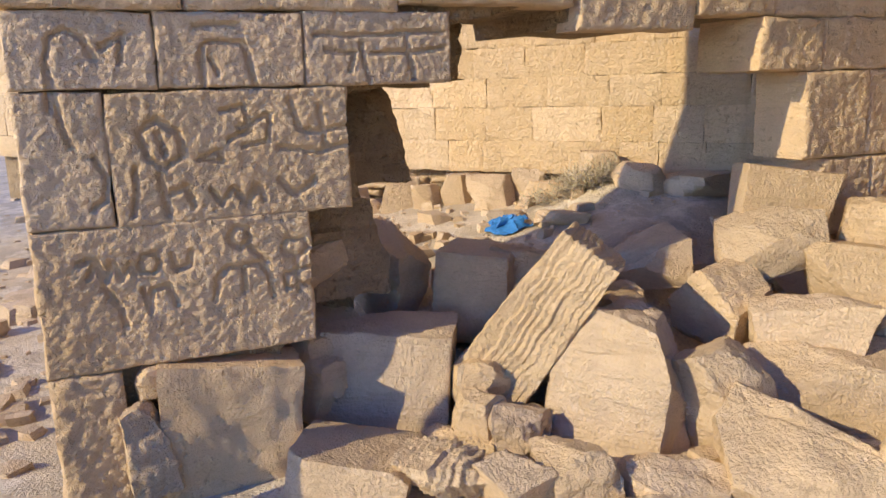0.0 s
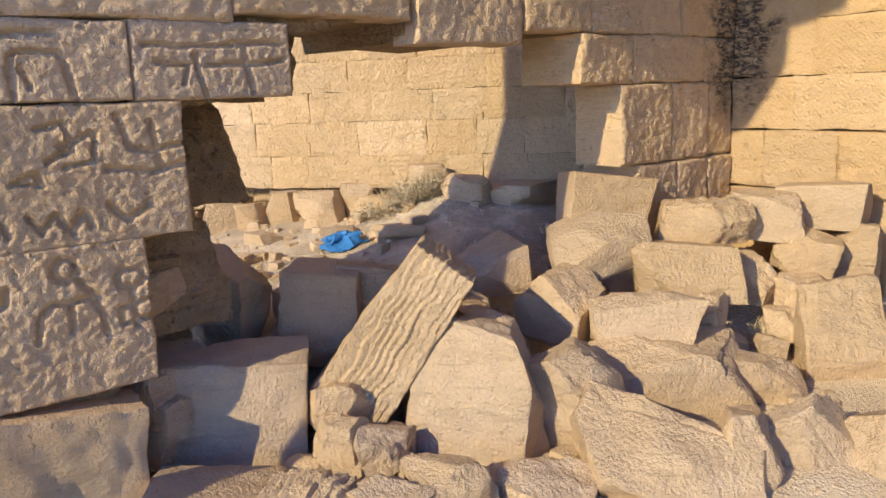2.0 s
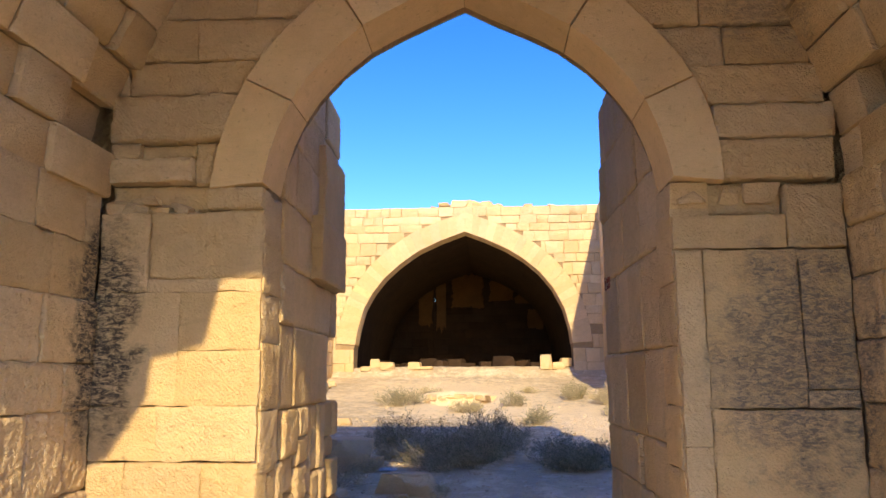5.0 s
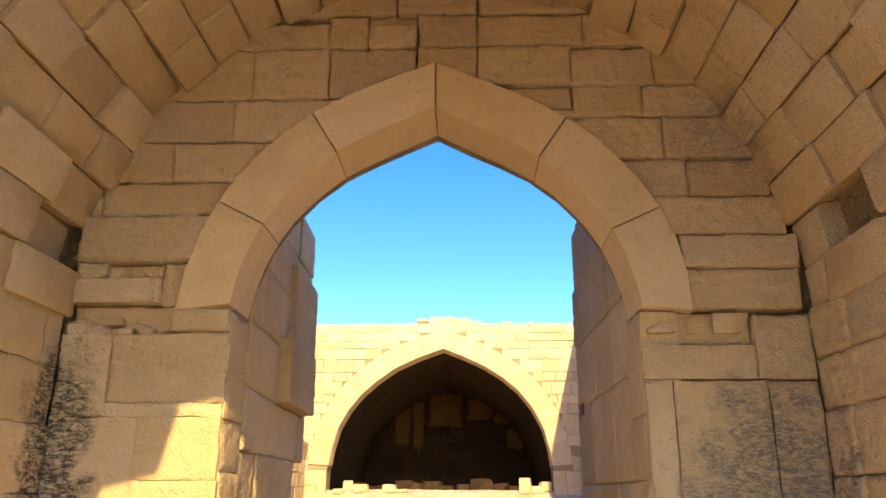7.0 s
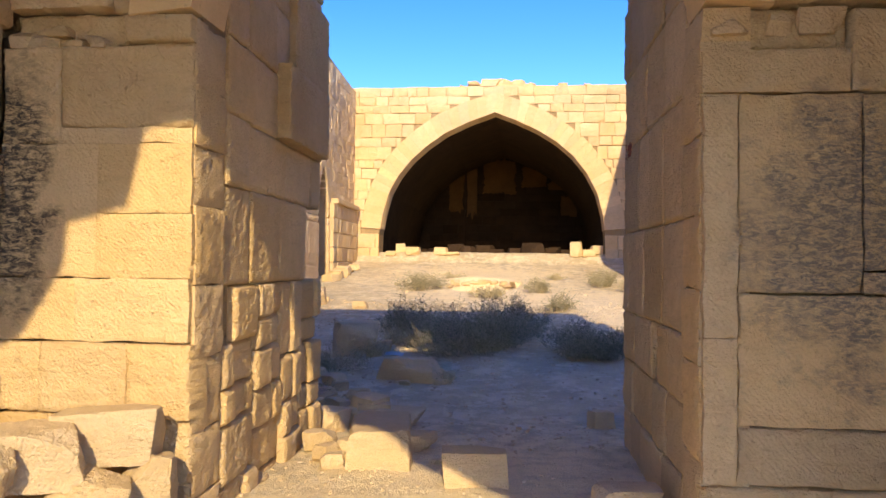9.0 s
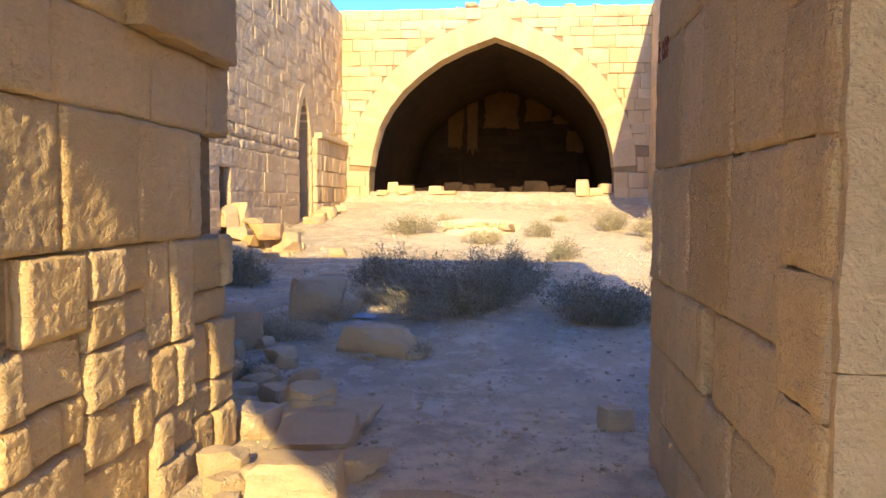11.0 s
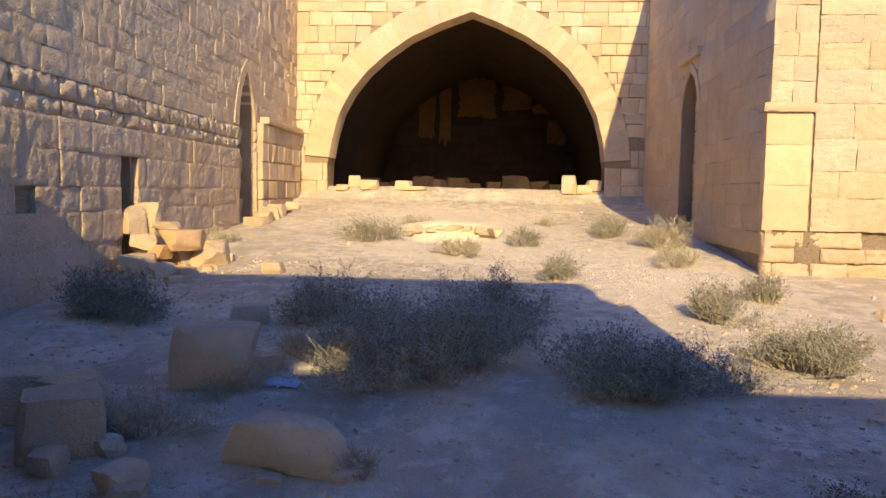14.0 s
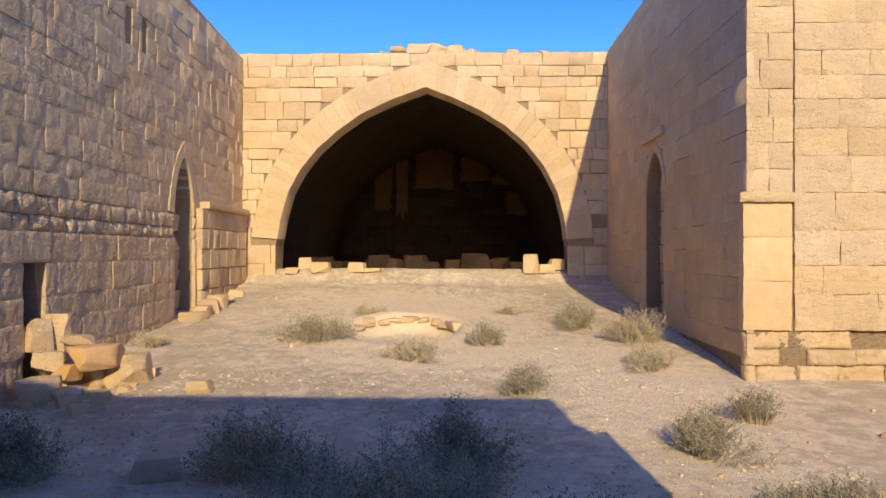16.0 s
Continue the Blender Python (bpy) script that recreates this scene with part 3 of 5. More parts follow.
door_core = [(-7, -0.3), (-1.38, -0.3)] + [(-1.38, 2.86)] + [(x * 1.02, z + 0.015) for x, z in IN[1:-1]] + [(1.38, 2.86), (1.38, -0.3), (2.85, -0.3), (2.85, 6.1), (-7, 6.1)]
wall_b = wall_at("wall_gate", BACK, door_core, 0.42, M_CORE, 0.13, "sandstone gate wall pierced by a pointed doorway, stained with soot")


def arch_cut(curve, zlo):
    xs, zs = [p[0] for p in curve], [p[1] for p in curve]
    half = len(curve) // 2

    def cut(z0, z1):
        z = (z0 + z1) / 2 if z1 > zlo else z0
        if z1 <= zlo + 0.01:
            return ((xs[0], xs[-1]),)
        if z >= max(zs):
            return ()
        return ((float(np.interp(z, zs[:half + 1], xs[:half + 1])), float(np.interp(z, zs[half:][::-1], xs[half:][::-1]))),)
    return cut


GATE_BLOCKS = [
    (-2.5, -2.15, 2.16, 2.71, 0), (-2.15, -1.37, 2.25, 2.71, 0.006), (-2.5, -1.92, 1.41, 2.16, 0), (-2.15, -1.37, 2.16, 2.25, 0.004), (-1.92, -1.37, 1.77, 2.16, 0.01), (-1.92, -1.36, 1.41, 1.77, 0.02),
    (-2.5, -2.04, 1.06, 1.41, 0), (-2.04, -1.37, 1.06, 1.41, 0.02), (-2.5, -2.24, 0.66, 1.05, 0), (-2.24, -1.72, 0.66, 1.05, 0.02), (-1.72, -1.35, 0.64, 1.05, 0.035), (-2.5, -1.95, 0.28, 0.65, 0),
    (-1.95, -1.36, 0.28, 0.63, -0.01), (-2.5, -1.8, -0.3, 0.27, 0), (-1.8, -1.37, -0.3, 0.27, -0.01), (-1.76, -1.37, 2.72, 2.87, 0.03),
    (-2.46, -1.87, 2.92, 3.09, 0.03), (-2.46, -2.25, 3.09, 3.2, 0.02), (-2.25, -1.87, 3.095, 3.19, -0.04), (-2.46, -1.78, 2.72, 2.91, -0.07), (1.36, 2.08, 2.63, 2.84, -0.05), (-1.86, -1.5, 2.9, 3.2, -0.02), (-2.46, -1.5, 3.21, 3.54, 0.03), (-2.46, -2.36, 3.55, 3.8, -0.03), (-2.36, -1.4, 3.55, 3.79, -0.01),
    (-2.46, -1.88, 3.8, 4.11, 0.0), (-1.88, -0.8, 3.8, 4.1, 0.015), (-2.4, -1.47, 4.11, 4.44, 0), (-1.47, -0.4, 4.11, 4.44, 0.01), (-2.2, -1.35, 4.45, 4.86, -0.01), (-1.35, -0.79, 4.45, 4.86, 0.012), (-0.79, -0.15, 4.45, 4.86, 0.006),
    (-0.13, 0.31, 4.45, 4.87, 0), (0.31, 0.99, 4.55, 4.86, 0.02), (0.31, 0.99, 4.36, 4.53, -0.015), (0.99, 1.6, 4.54, 4.85, -0.01), (1.6, 2.1, 4.54, 4.85, 0), (-2.0, -0.8, 4.87, 5.09, 0), (-0.8, -0.51, 4.87, 5.14, 0.01), (-0.5, -0.14, 4.87, 5.07, 0.025),
    (-0.13, 0.31, 4.88, 5.15, 0), (0.31, 1.1, 4.88, 5.14, -0.006), (1.1, 2.0, 4.87, 5.14, 0.01), (-1.8, -0.3, 5.16, 5.42, 0), (-0.29, 0.31, 5.16, 5.42, 0.02), (0.32, 1.8, 5.16, 5.42, 0), (-0.5, -0.14, 5.08, 5.15, -0.03),
    (1.68, 2.42, 2.86, 3.13, 0.02), (1.66, 2.44, 3.14, 3.37, 0.03), (1.5, 2.4, 3.38, 3.65, 0.01), (1.2, 1.77, 3.66, 3.95, -0.02), (1.77, 2.32, 3.66, 3.93, 0.0), (0.8, 1.62, 3.96, 4.27, 0.0), (1.62, 2.3, 3.95, 4.27, 0.012), (0.4, 1.05, 4.28, 4.36, -0.02),
    (1.0, 1.5, 4.28, 4.53, 0), (1.5, 2.2, 4.28, 4.53, -0.01), (1.35, 2.08, 2.4, 2.62, 0.005), (2.09, 2.46, 2.4, 2.82, 0.008), (1.36, 1.53, 1.15, 2.39, 0.02), (1.54, 2.14, 1.38, 2.39, 0.0), (2.145, 2.46, 1.5, 2.39, 0.0),
    (1.54, 2.46, 0.7, 1.37, -0.004), (1.36, 1.53, 0.4, 1.14, 0.018), (2.145, 2.46, 1.38, 1.49, 0.0), (1.36, 2.0, -0.3, 0.39, 0.01), (1.54, 2.46, 0.4, 0.69, -0.004), (2.0, 2.46, -0.3, 0.39, 0)]
for x0, x1, z0, z1, out in GATE_BLOCKS:
    if z0 > 2.8:
        edge = float(np.interp(z0, [p[1] for p in IN[:9]], [-p[0] for p in IN[:9]])) + 0.05 if z0 < 4.3 else 0.0
        if x1 <= 0:
            x1 = min(x1, -edge)
        elif x0 >= 0:
            x0 = max(x0, edge)
    worn = 0.010 if z1 > 2.7 or z1 < 1.1 else 0.005
    part("block", relief_mesh("block", x0 + 0.002, x1 - 0.002, z0 + 0.002, z1 - 0.002, 0.2, M_GATE, R.uniform(0, 90), 0.017, None, out, worn * 1.6, worn * 1.4), wall_b)
voussoirs(wall_b, IN, OUT, [0, 0.14, 0.31, 0.5, 0.70, 0.87, 1.0], 0.42, M_SMOOTH, R, 0.04, chamfer=0.014)
# jamb stones through the wall
for side in (-1, 1):
    z = -0.3
    k = 0
    while z < 2.8:
        h = min(R.uniform(0.3, 0.5), 2.86 - z)
        x0, x1 = (-1.62, -1.35) if side < 0 else (1.34, 1.62)
        me = relief_mesh("jamb_stone", 0.03, 0.44, z + 0.004, z + h - 0.004, 0.25, M_GATE, R.uniform(0, 90), 0.03, None, R.uniform(0, 0.02), 0.012)
        ob = part("jamb_stone", me, wall_b)
        ob.matrix_basis = pose(-1.36, 0, 0, 0, 0, 90) if side < 0 else pose(1.35, 0.47, 0, 0, 0, -90)
        z += h

# passage walls behind the arch, open to the sky
for side in (-1, 1):
    if side < 0:
        m = pose(-1.37, 0.45, 0, 0, 0, 91)
        lo, hi = 0.0, 2.33
    else:
        m = pose(1.33, 2.8, 0, 0, 0, -89)
        lo, hi = 0.0, 2.36
    w = wall_at("wall_passage_" + ("west" if side < 0 else "east"), m, [(lo, -0.3), (hi, -0.3), (hi, 4.3), (lo, 4.3)], 1.2, M_CORE, 0.13, "roofless passage wall of large worn sandstone blocks")
    if side < 0:
        for c0, c1, lines in ((lo, 0.62, [-0.3, 0.12, 0.5, 0.72, 1.0, 1.36]), (0.62, 1.22, [-0.3, 0.02, 0.34, 0.62, 0.9, 1.12, 1.36]), (1.22, 1.75, [-0.3, 0.16, 0.42, 0.78, 1.36]), (1.75, hi, [-0.3, -0.05, 0.26, 0.46, 0.82, 1.02, 1.36])):
            lay(w, lines, c0, c1, (0.18, 0.6), 0.26, M_GATE, R, relief=0.018, rough=0.012, chamfer=0.026, proud=0.012, vary=0.04, gap=0.012, name="rubble_block")
        lay(w, [1.36, 1.98, 2.42, 2.9, 3.4, 3.85, 4.32], lo, hi, (0.5, 0.9), 0.26, M_GATE, R, relief=0.02, rough=0.010, chamfer=0.014, proud=0.012, vary=0.02, cut=lambda a, b: ((1.9, 2.4),) if 1.3 < (a + b) / 2 < 1.7 else ())
    else:
        lay(w, [-0.3, 0.3, 0.72, 1.12, 1.78, 2.5, 3.1, 3.7, 4.32], lo, hi, (0.42, 0.95), 0.26, M_GATE, R, relief=0.02, rough=0.010, chamfer=0.014, proud=0.012, vary=0.012, gap=0.004, cut=lambda a, b: ((1.38, 1.55),) if 0.8 < (a + b) / 2 < 1.1 else ())
    if side < 0:
        ob = part("block", relief_mesh("block", 1.0, 2.2, 2.42, 2.98, 0.3, M_GATE, 5.0, 0.025, None, 0.12, 0.015), w)
        ob = part("block", relief_mesh("block", 1.3, 2.33, 2.99, 3.7, 0.3, M_GATE, 9.0, 0.03, None, 0.08, 0.012), w)
    # end face towards the courtyard
    e = wall_at("wall_gate_court_" + ("west" if side < 0 else "east"), pose(0, 2.8, 0), [(-7, -0.3), (-2.75, -0.3), (-2.75, 4.3), (-7, 4.3)] if side < 0 else [(2.70, -0.3), (2.84, -0.3), (2.84, 4.2), (2.70, 4.2)],
                -2.3, M_CORE, 0.0, "rough sandstone rear of the gate block")

# ---- gate: right-hand portal wall ----
# the wall stops short out of view so that more light reaches the gate
wall_r = wall_at("wall_portal_plain", pose(2.46, 0, 0, 0, 0, -90), [(-0.4, -0.5), (1.75, -0.5), (1.7, 0.4), (1.45, 0.5), (1.5, 1.3), (1.3, 1.4), (1.35, 2.86), (-0.4, 2.86)], 0.34, M_MORTAR, 0.05, "inner end of the portal's side wall, cut short out of view for light")
lay(wall_r, [-0.5, 0.2, 0.62, 1.02, 1.42, 1.8, 2.2, 2.52, 2.86], 0, 1.45, (0.4, 0.75), 0.16, M_GATE, R, relief=0.022, rough=0.02, chamfer=0.016)

# ---- gate: vault, broken off towards the front ----
VC, VH, VR = 2.82, 2.49, 2.6


def vault_point(a, r=0.0):
    return (-(VH + r) * math.cos(a), VC + (VR + r) * math.sin(a))


def vault_end(a):
    d = math.degrees(a)
    return float(np.interp(d, (0, 40, 60, 75, 110, 140, 180), (-2.9, -2.9, -2.4, -1.7, -1.7, -2.5, -3.2)))


vault_v, vault_f = [], []
rows = 26
RV = random.Random(8)
for k in range(rows):
    a0, a1 = math.pi * k / rows, math.pi * (k + 1) / rows
    y = 0.02
    end = vault_end((a0 + a1) / 2) + RV.uniform(-0.18, 0.18)
    while y > end:
        ln = RV.uniform(0.35, 0.75)
        y2 = max(y - ln, end) if y - ln - end > 0.15 else end
        g = 0.003
        out = RV.uniform(-0.05, 0.035)
        if RV.random() < 0.06:
            out += 0.14
        da0, da1 = RV.uniform(0, 0.006), RV.uniform(0, 0.006)
        base = len(vault_v)
        for yy, off in ((y - g, 0.01), (y - 0.016, 0.0), (y2 + 0.016, 0.0), (y2 + g, 0.01)):
            for aa, o2 in ((a0 + 0.0004 + da0 * 0.5, 0.012), (a0 + 0.006 + da0, 0.0), ((a0 + a1) / 2, -0.004), (a1 - 0.006 - da1, 0.0), (a1 - 0.0004 - da1 * 0.5, 0.012)):
                x, z = vault_point(aa, out + off + o2 + RV.uniform(-0.01, 0.01))
                vault_v.append((x, yy, z))
        for yy in (y - g, y2 + g):
            for aa in (a0 + 0.003, a1 - 0.003):
                x, z = vault_point(aa, 0.45)
                vault_v.append((min(x, 2.84), yy, z))
        for j in range(3):
            for i in range(4):
                p = base + j * 5 + i
                vault_f.append((p, p + 5, p + 6, p + 1))
        c = base + 20
        vault_f += [(base, base + 1, base + 2, base + 3, base + 4, c + 1, c), (base + 19, base + 18, base + 17, base + 16, base + 15, c + 2, c + 3),
                    (base + 15, base + 10, base + 5, base, c, c + 2), (base + 4, base + 9, base + 14, base + 19, c + 3, c + 1)]
        y = y2
thing("ceiling", mesh_of("ceiling", vault_v, vault_f, M_GATE, 40), "broken barrel vault of sandstone blocks", "vault", kind="structure")
core_v, core_f = [], []
for k in range(rows + 1):
    a = math.pi * k / rows
    for yy, rr in ((0.45, 0.16), (vault_end(a) - 0.05, 0.16), (vault_end(a) - 0.05, 0.7), (0.45, 0.7)):
        x, z = vault_point(a, rr)
        core_v.append((min(x, 2.85), yy, z))
for k in range(rows):
    p = k * 4
    core_f += [(p, p + 4, p + 5, p + 1), (p + 1, p + 5, p + 6, p + 2), (p + 2, p + 6, p + 7, p + 3), (p + 3, p + 7, p + 4, p)]
thing("vault_backing", mesh_of("vault_backing", core_v, core_f, M_CORE), "rubble and mortar fill over the portal vault", "vault", kind="structure")
# assumed front arch, unseen behind the walker, outlined to cast the gate's sun and shadow
front = [(3.3, -0.5), (2.46, -0.5), (2.46, 2.45), (1.85, 2.78), (1.3, 3.04), (0.6, 3.44), (0.05, 3.88), (-0.2, 4.1), (-0.38, 4.3), (-0.44, 4.48), (-0.51, 4.74), (-0.62, 4.95), (-1.0, 4.9), (-1.1, 4.46), (-1.46, 4.38), (-1.48, 4.12),
         (-1.72, 3.74), (-1.94, 3.64), (-2.5, 3.66), (-3.5, 3.0), (-3.5, 6.45), (3.3, 6.45)]
# its pale stone also bounces light into the portal
wall_at("wall_portal_front", pose(0, -5.25, 0), front[::-1], -0.08, M_COURT, 0, "assumed front arch, unseen, outlined to cast the gate's shadows")
# unseen stub, added only to shade the slab at the carved wall's foot
wall_at("wall_portal_front_stub", pose(0, -5.6, 0), [(-2.16, -0.5), (-1.86, -0.5), (-1.9, 0.55), (-2.02, 0.66), (-2.06, 0.9), (-2.16, 0.95)], -0.4, M_COURT, 0, "unseen stub added to shade the foot of the carved wall")
# unseen upper mask; the notch throws the sun patch on the courtyard shrubs
wall_at("wall_portal_front_top", pose(0, -5.25, 0), [(-3.5, 6.45), (0.1, 6.45), (0.1, 6.85), (0.62, 6.85), (0.62, 6.45), (2.85, 6.45), (2.85, 7.3), (-1.5, 7.4), (-3.5, 6.9)], -0.5, M_COURT, 0, "assumed arch top, unseen, notched to let a patch of sun through")

# ---- courtyard: iwan front ----
IWY = 22.82
IWX = -0.76
iw_in = [(-4.73, 1.7), (-4.70, 2.5), (-4.58, 3.2), (-4.37, 3.96), (-4.04, 4.56), (-3.6, 5.11), (-3.03, 5.62), (-2.37, 6.08), (-1.5, 6.48), (-0.64, 6.79)]
iw_in = iw_in + [(0.1, 6.5), (0.85, 6.15), (1.5, 5.74), (2.06, 5.26), (2.54, 4.66), (2.9, 3.96), (3.1, 3.2), (3.18, 2.5), (3.2, 1.7)]
iw_out = offset_arch(iw_in, IWX, 2.4, 0.72)
iw_out[0], iw_out[-1] = (-5.42, 1.7), (3.92, 1.7)
iw_core = [(-7.5, 0.6), (-4.75, 0.6)] + [(IWX + (x - IWX) * 1.005, z + 0.01) for x, z in iw_in] + [(3.22, 0.6), (6, 0.6), (6, 7.7), (-7.5, 7.7)]
wall_i = wall_at("wall_iwan", pose(0, IWY, 0), iw_core, 0.9, M_MORTAR, 0.04, "sunlit iwan front of squared limestone with a wide pointed arch")
RI = random.Random(21)
iw_lines = courses(1.2, 7.72, (0.3, 0.36, 0.42, 0.46), RI)
iw_cut0 = arch_cut(iw_out, 2.0)
lay(wall_i, iw_lines, -5.9, 4.3, (0.35, 0.8), 0.12, M_COURT, RI, cut=lambda a, b: ((-4.72, 3.19),) if b < 2.6 else iw_cut0(a, b), limit=300, rough=0.010, chamfer=0.013, gap=0.008, proud=0.01, drop=0.02, skew=0.014)
nst = 46
stops = [0.07 + 0.86 * k / nst for k in range(nst + 1)]
voussoirs(wall_i, iw_in, iw_out, [s for s in stops], 0.9, M_COURT, RI, 0.012, chamfer=0.008)
for k, (x, w, h) in enumerate(((-1.35, 0.55, 0.2), (-0.85, 0.6, 0.3), (-0.3, 0.6, 0.32), (0.2, 0.5, 0.24), (0.6, 0.4, 0.14), (1.7, 0.35, 0.1), (-1.75, 0.3, 0.1), (2.6, 0.3, 0.08))):
    me = stone_mesh("coping_stone", (w, 0.6, h), 300 + k, M_COURT, 4, 0.03)
    part("coping_stone", me, wall_i).matrix_basis = pose(x, 0.35, 7.69)
# iwan interior: side walls, back wall, vault
inner_v, inner_f = [], []
for yy in (IWY + 0.85, 35.0):
    for x, z in iw_in:
        s = 1.06
        inner_v.append((IWX + (x - IWX) * s, yy, z * 1.0 + 0.05 if z > 2 else 0.8))
n = len(iw_in)
inner_f = [(i, i + n, i + n + 1, i + 1) for i in range(n - 1)]
ov = [(IWX + (x - IWX) * 1.2, yy, z + 0.5 if z > 2 else 1.2) for yy in (IWY + 0.85, 35.0) for x, z in iw_in]
of = [(2 * n + i, 2 * n + i + 1, 3 * n + i + 1, 3 * n + i) for i in range(n - 1)]
thing("ceiling_iwan", mesh_of("ceiling_iwan", inner_v + ov, inner_f + of + [(0, 2 * n, 3 * n, n), (n - 1, 2 * n - 1, 4 * n - 1, 3 * n - 1)], M_IWAN_IN), "vault inside the iwan, coloured near black for its shade", "vault", kind="structure")
wib = wall_at("wall_iwan_back", pose(0, 34.9, 0), [(-7, 1), (-2.64, 1), (-2.64, 4.0), (-2.6, 4.0), (-2.6, 5.4), (-2.64, 5.4), (-2.64, 8), (-7, 8)], 0.5, M_IWAN_IN, 0.03, "back wall inside the iwan, coloured near black for its shade")
wib2 = wall_at("wall_iwan_back_east", pose(0, 34.9, 0), [(-2.57, 1), (6, 1), (6, 8), (-2.57, 8)], 0.5, M_IWAN_IN, 0.03, "back wall inside the iwan with plaster remains, coloured near black for its shade")
wib3 = wall_at("wall_iwan_back_crack", pose(0, 35.0, 0), [(-2.64, 1), (-2.57, 1), (-2.57, 3.9), (-2.61, 4.2), (-2.57, 4.3), (-2.57, 4.6), (-2.62, 4.65), (-2.57, 4.9), (-2.57, 5.2), (-2.6, 5.3), (-2.57, 8), (-2.64, 8)], 0.3, M_IWAN_IN, 0.0, "cracked joint in the back wall, coloured near black for its shade")
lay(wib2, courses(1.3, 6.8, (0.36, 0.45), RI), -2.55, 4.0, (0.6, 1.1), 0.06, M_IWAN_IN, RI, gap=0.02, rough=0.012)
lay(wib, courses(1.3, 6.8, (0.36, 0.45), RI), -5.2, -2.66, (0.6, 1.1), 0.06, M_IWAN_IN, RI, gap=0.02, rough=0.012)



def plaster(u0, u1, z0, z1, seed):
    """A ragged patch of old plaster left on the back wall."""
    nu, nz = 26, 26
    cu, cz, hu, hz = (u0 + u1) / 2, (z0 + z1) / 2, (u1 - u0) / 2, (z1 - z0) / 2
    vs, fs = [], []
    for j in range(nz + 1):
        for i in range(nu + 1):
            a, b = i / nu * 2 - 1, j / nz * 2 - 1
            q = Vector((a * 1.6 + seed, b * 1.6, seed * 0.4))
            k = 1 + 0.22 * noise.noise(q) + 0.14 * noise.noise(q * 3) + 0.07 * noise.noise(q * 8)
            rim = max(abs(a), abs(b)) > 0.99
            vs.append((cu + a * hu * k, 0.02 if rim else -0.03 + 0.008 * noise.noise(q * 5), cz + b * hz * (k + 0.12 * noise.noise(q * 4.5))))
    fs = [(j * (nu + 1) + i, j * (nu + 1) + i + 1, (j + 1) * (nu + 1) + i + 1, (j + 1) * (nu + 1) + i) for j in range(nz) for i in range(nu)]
    part("plaster_patch", mesh_of("plaster_patch", vs, fs, M_PLASTER, 40), wib2, "dark brown plaster remnant")


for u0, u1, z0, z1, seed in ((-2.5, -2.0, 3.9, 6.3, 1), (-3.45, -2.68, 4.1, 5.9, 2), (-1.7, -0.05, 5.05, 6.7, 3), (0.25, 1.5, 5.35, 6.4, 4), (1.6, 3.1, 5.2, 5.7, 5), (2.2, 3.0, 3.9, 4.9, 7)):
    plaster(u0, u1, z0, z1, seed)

# ---- courtyard: west wall ----
RW = random.Random(33)
W_ANG = math.degrees(math.atan2(0.035, 1))
WEST = pose(-4.85, 1.0, 0, 0, 0, 90 + W_ANG)
cw = math.cos(radians(W_ANG))
u_of = lambda y: (y - 1.0) / cw
n_in = pointed(u_of(17.95), 0.62, 3.1, 1.25, 6)
wc = [(u_of(1.5), -0.2), (u_of(11.72), -0.2), (u_of(11.72), 1.5), (u_of(11.76), 2.25), (u_of(12.1), 2.3), (u_of(12.2), 1.5), (u_of(12.2), -0.2), (n_in[0][0], -0.2)] + n_in + [(n_in[-1][0], -0.2), (u_of(23), -0.2), (u_of(23), 7.6), (u_of(13.2), 7.9), (u_of(1.5), 7.9)]
wall_w = wall_at("wall_west", WEST, wc, 1.1, M_MORTAR, 0.04, "weathered west courtyard wall of pitted sandstone blocks")
nich = arch_cut(offset_arch(n_in, u_of(17.95), 3.0, 0.3), 3.1)


def west_cut(z0, z1):
    out = []
    zc = (z0 + z1) / 2
    if zc < 2.35:
        out.append((u_of(11.7), u_of(12.22)))
    if 1.45 < zc < 1.9:
        out.append((u_of(9.1), u_of(9.5)))
    if 1.8 < zc < 2.5:
        out.append((u_of(7.3), u_of(8.0)))
    if 5.9 < zc < 6.5:
        out += [(u_of(14.95), u_of(15.25)), (u_of(15.7), u_of(15.95))]
    if zc < 3.1:
        out.append((n_in[0][0] - 0.02, n_in[-1][0] + 0.02))
    else:
        out += [c for c in nich(z0, z1)] if zc < 4.5 else []
    return sorted(out)


lay(wall_w, courses(-0.1, 2.6, (0.3, 0.36, 0.42), RW), u_of(6.0), u_of(22.85), (0.4, 0.9), 0.14, M_ROUGH, RW, cut=west_cut, near=lambda c: c[0], limit=190, relief=0.035, rough=0.012, chamfer=0.008, gap=0.003, proud=0.045, vary=0.012)
lay(wall_w, courses(2.6, 3.1, (0.16, 0.24), RW), u_of(6.0), u_of(22.85), (0.25, 0.6), 0.14, M_ROUGH, RW, cut=west_cut, near=lambda c: c[0], limit=60, relief=0.06, rough=0.04, chamfer=0.03, gap=0.015, proud=0.02, name="rubble_stone")
lay(wall_w, courses(3.1, 7.6, (0.28, 0.32, 0.36), RW), u_of(6.0), u_of(22.85), (0.35, 0.75), 0.12, M_ROUGH, RW, cut=west_cut, near=lambda c: abs(c[0] - 14) + c[2] * 2, limit=200, relief=0.05, rough=0.011, chamfer=0.007, gap=0.003, proud=0.0, skew=0.006, vary=0.012)
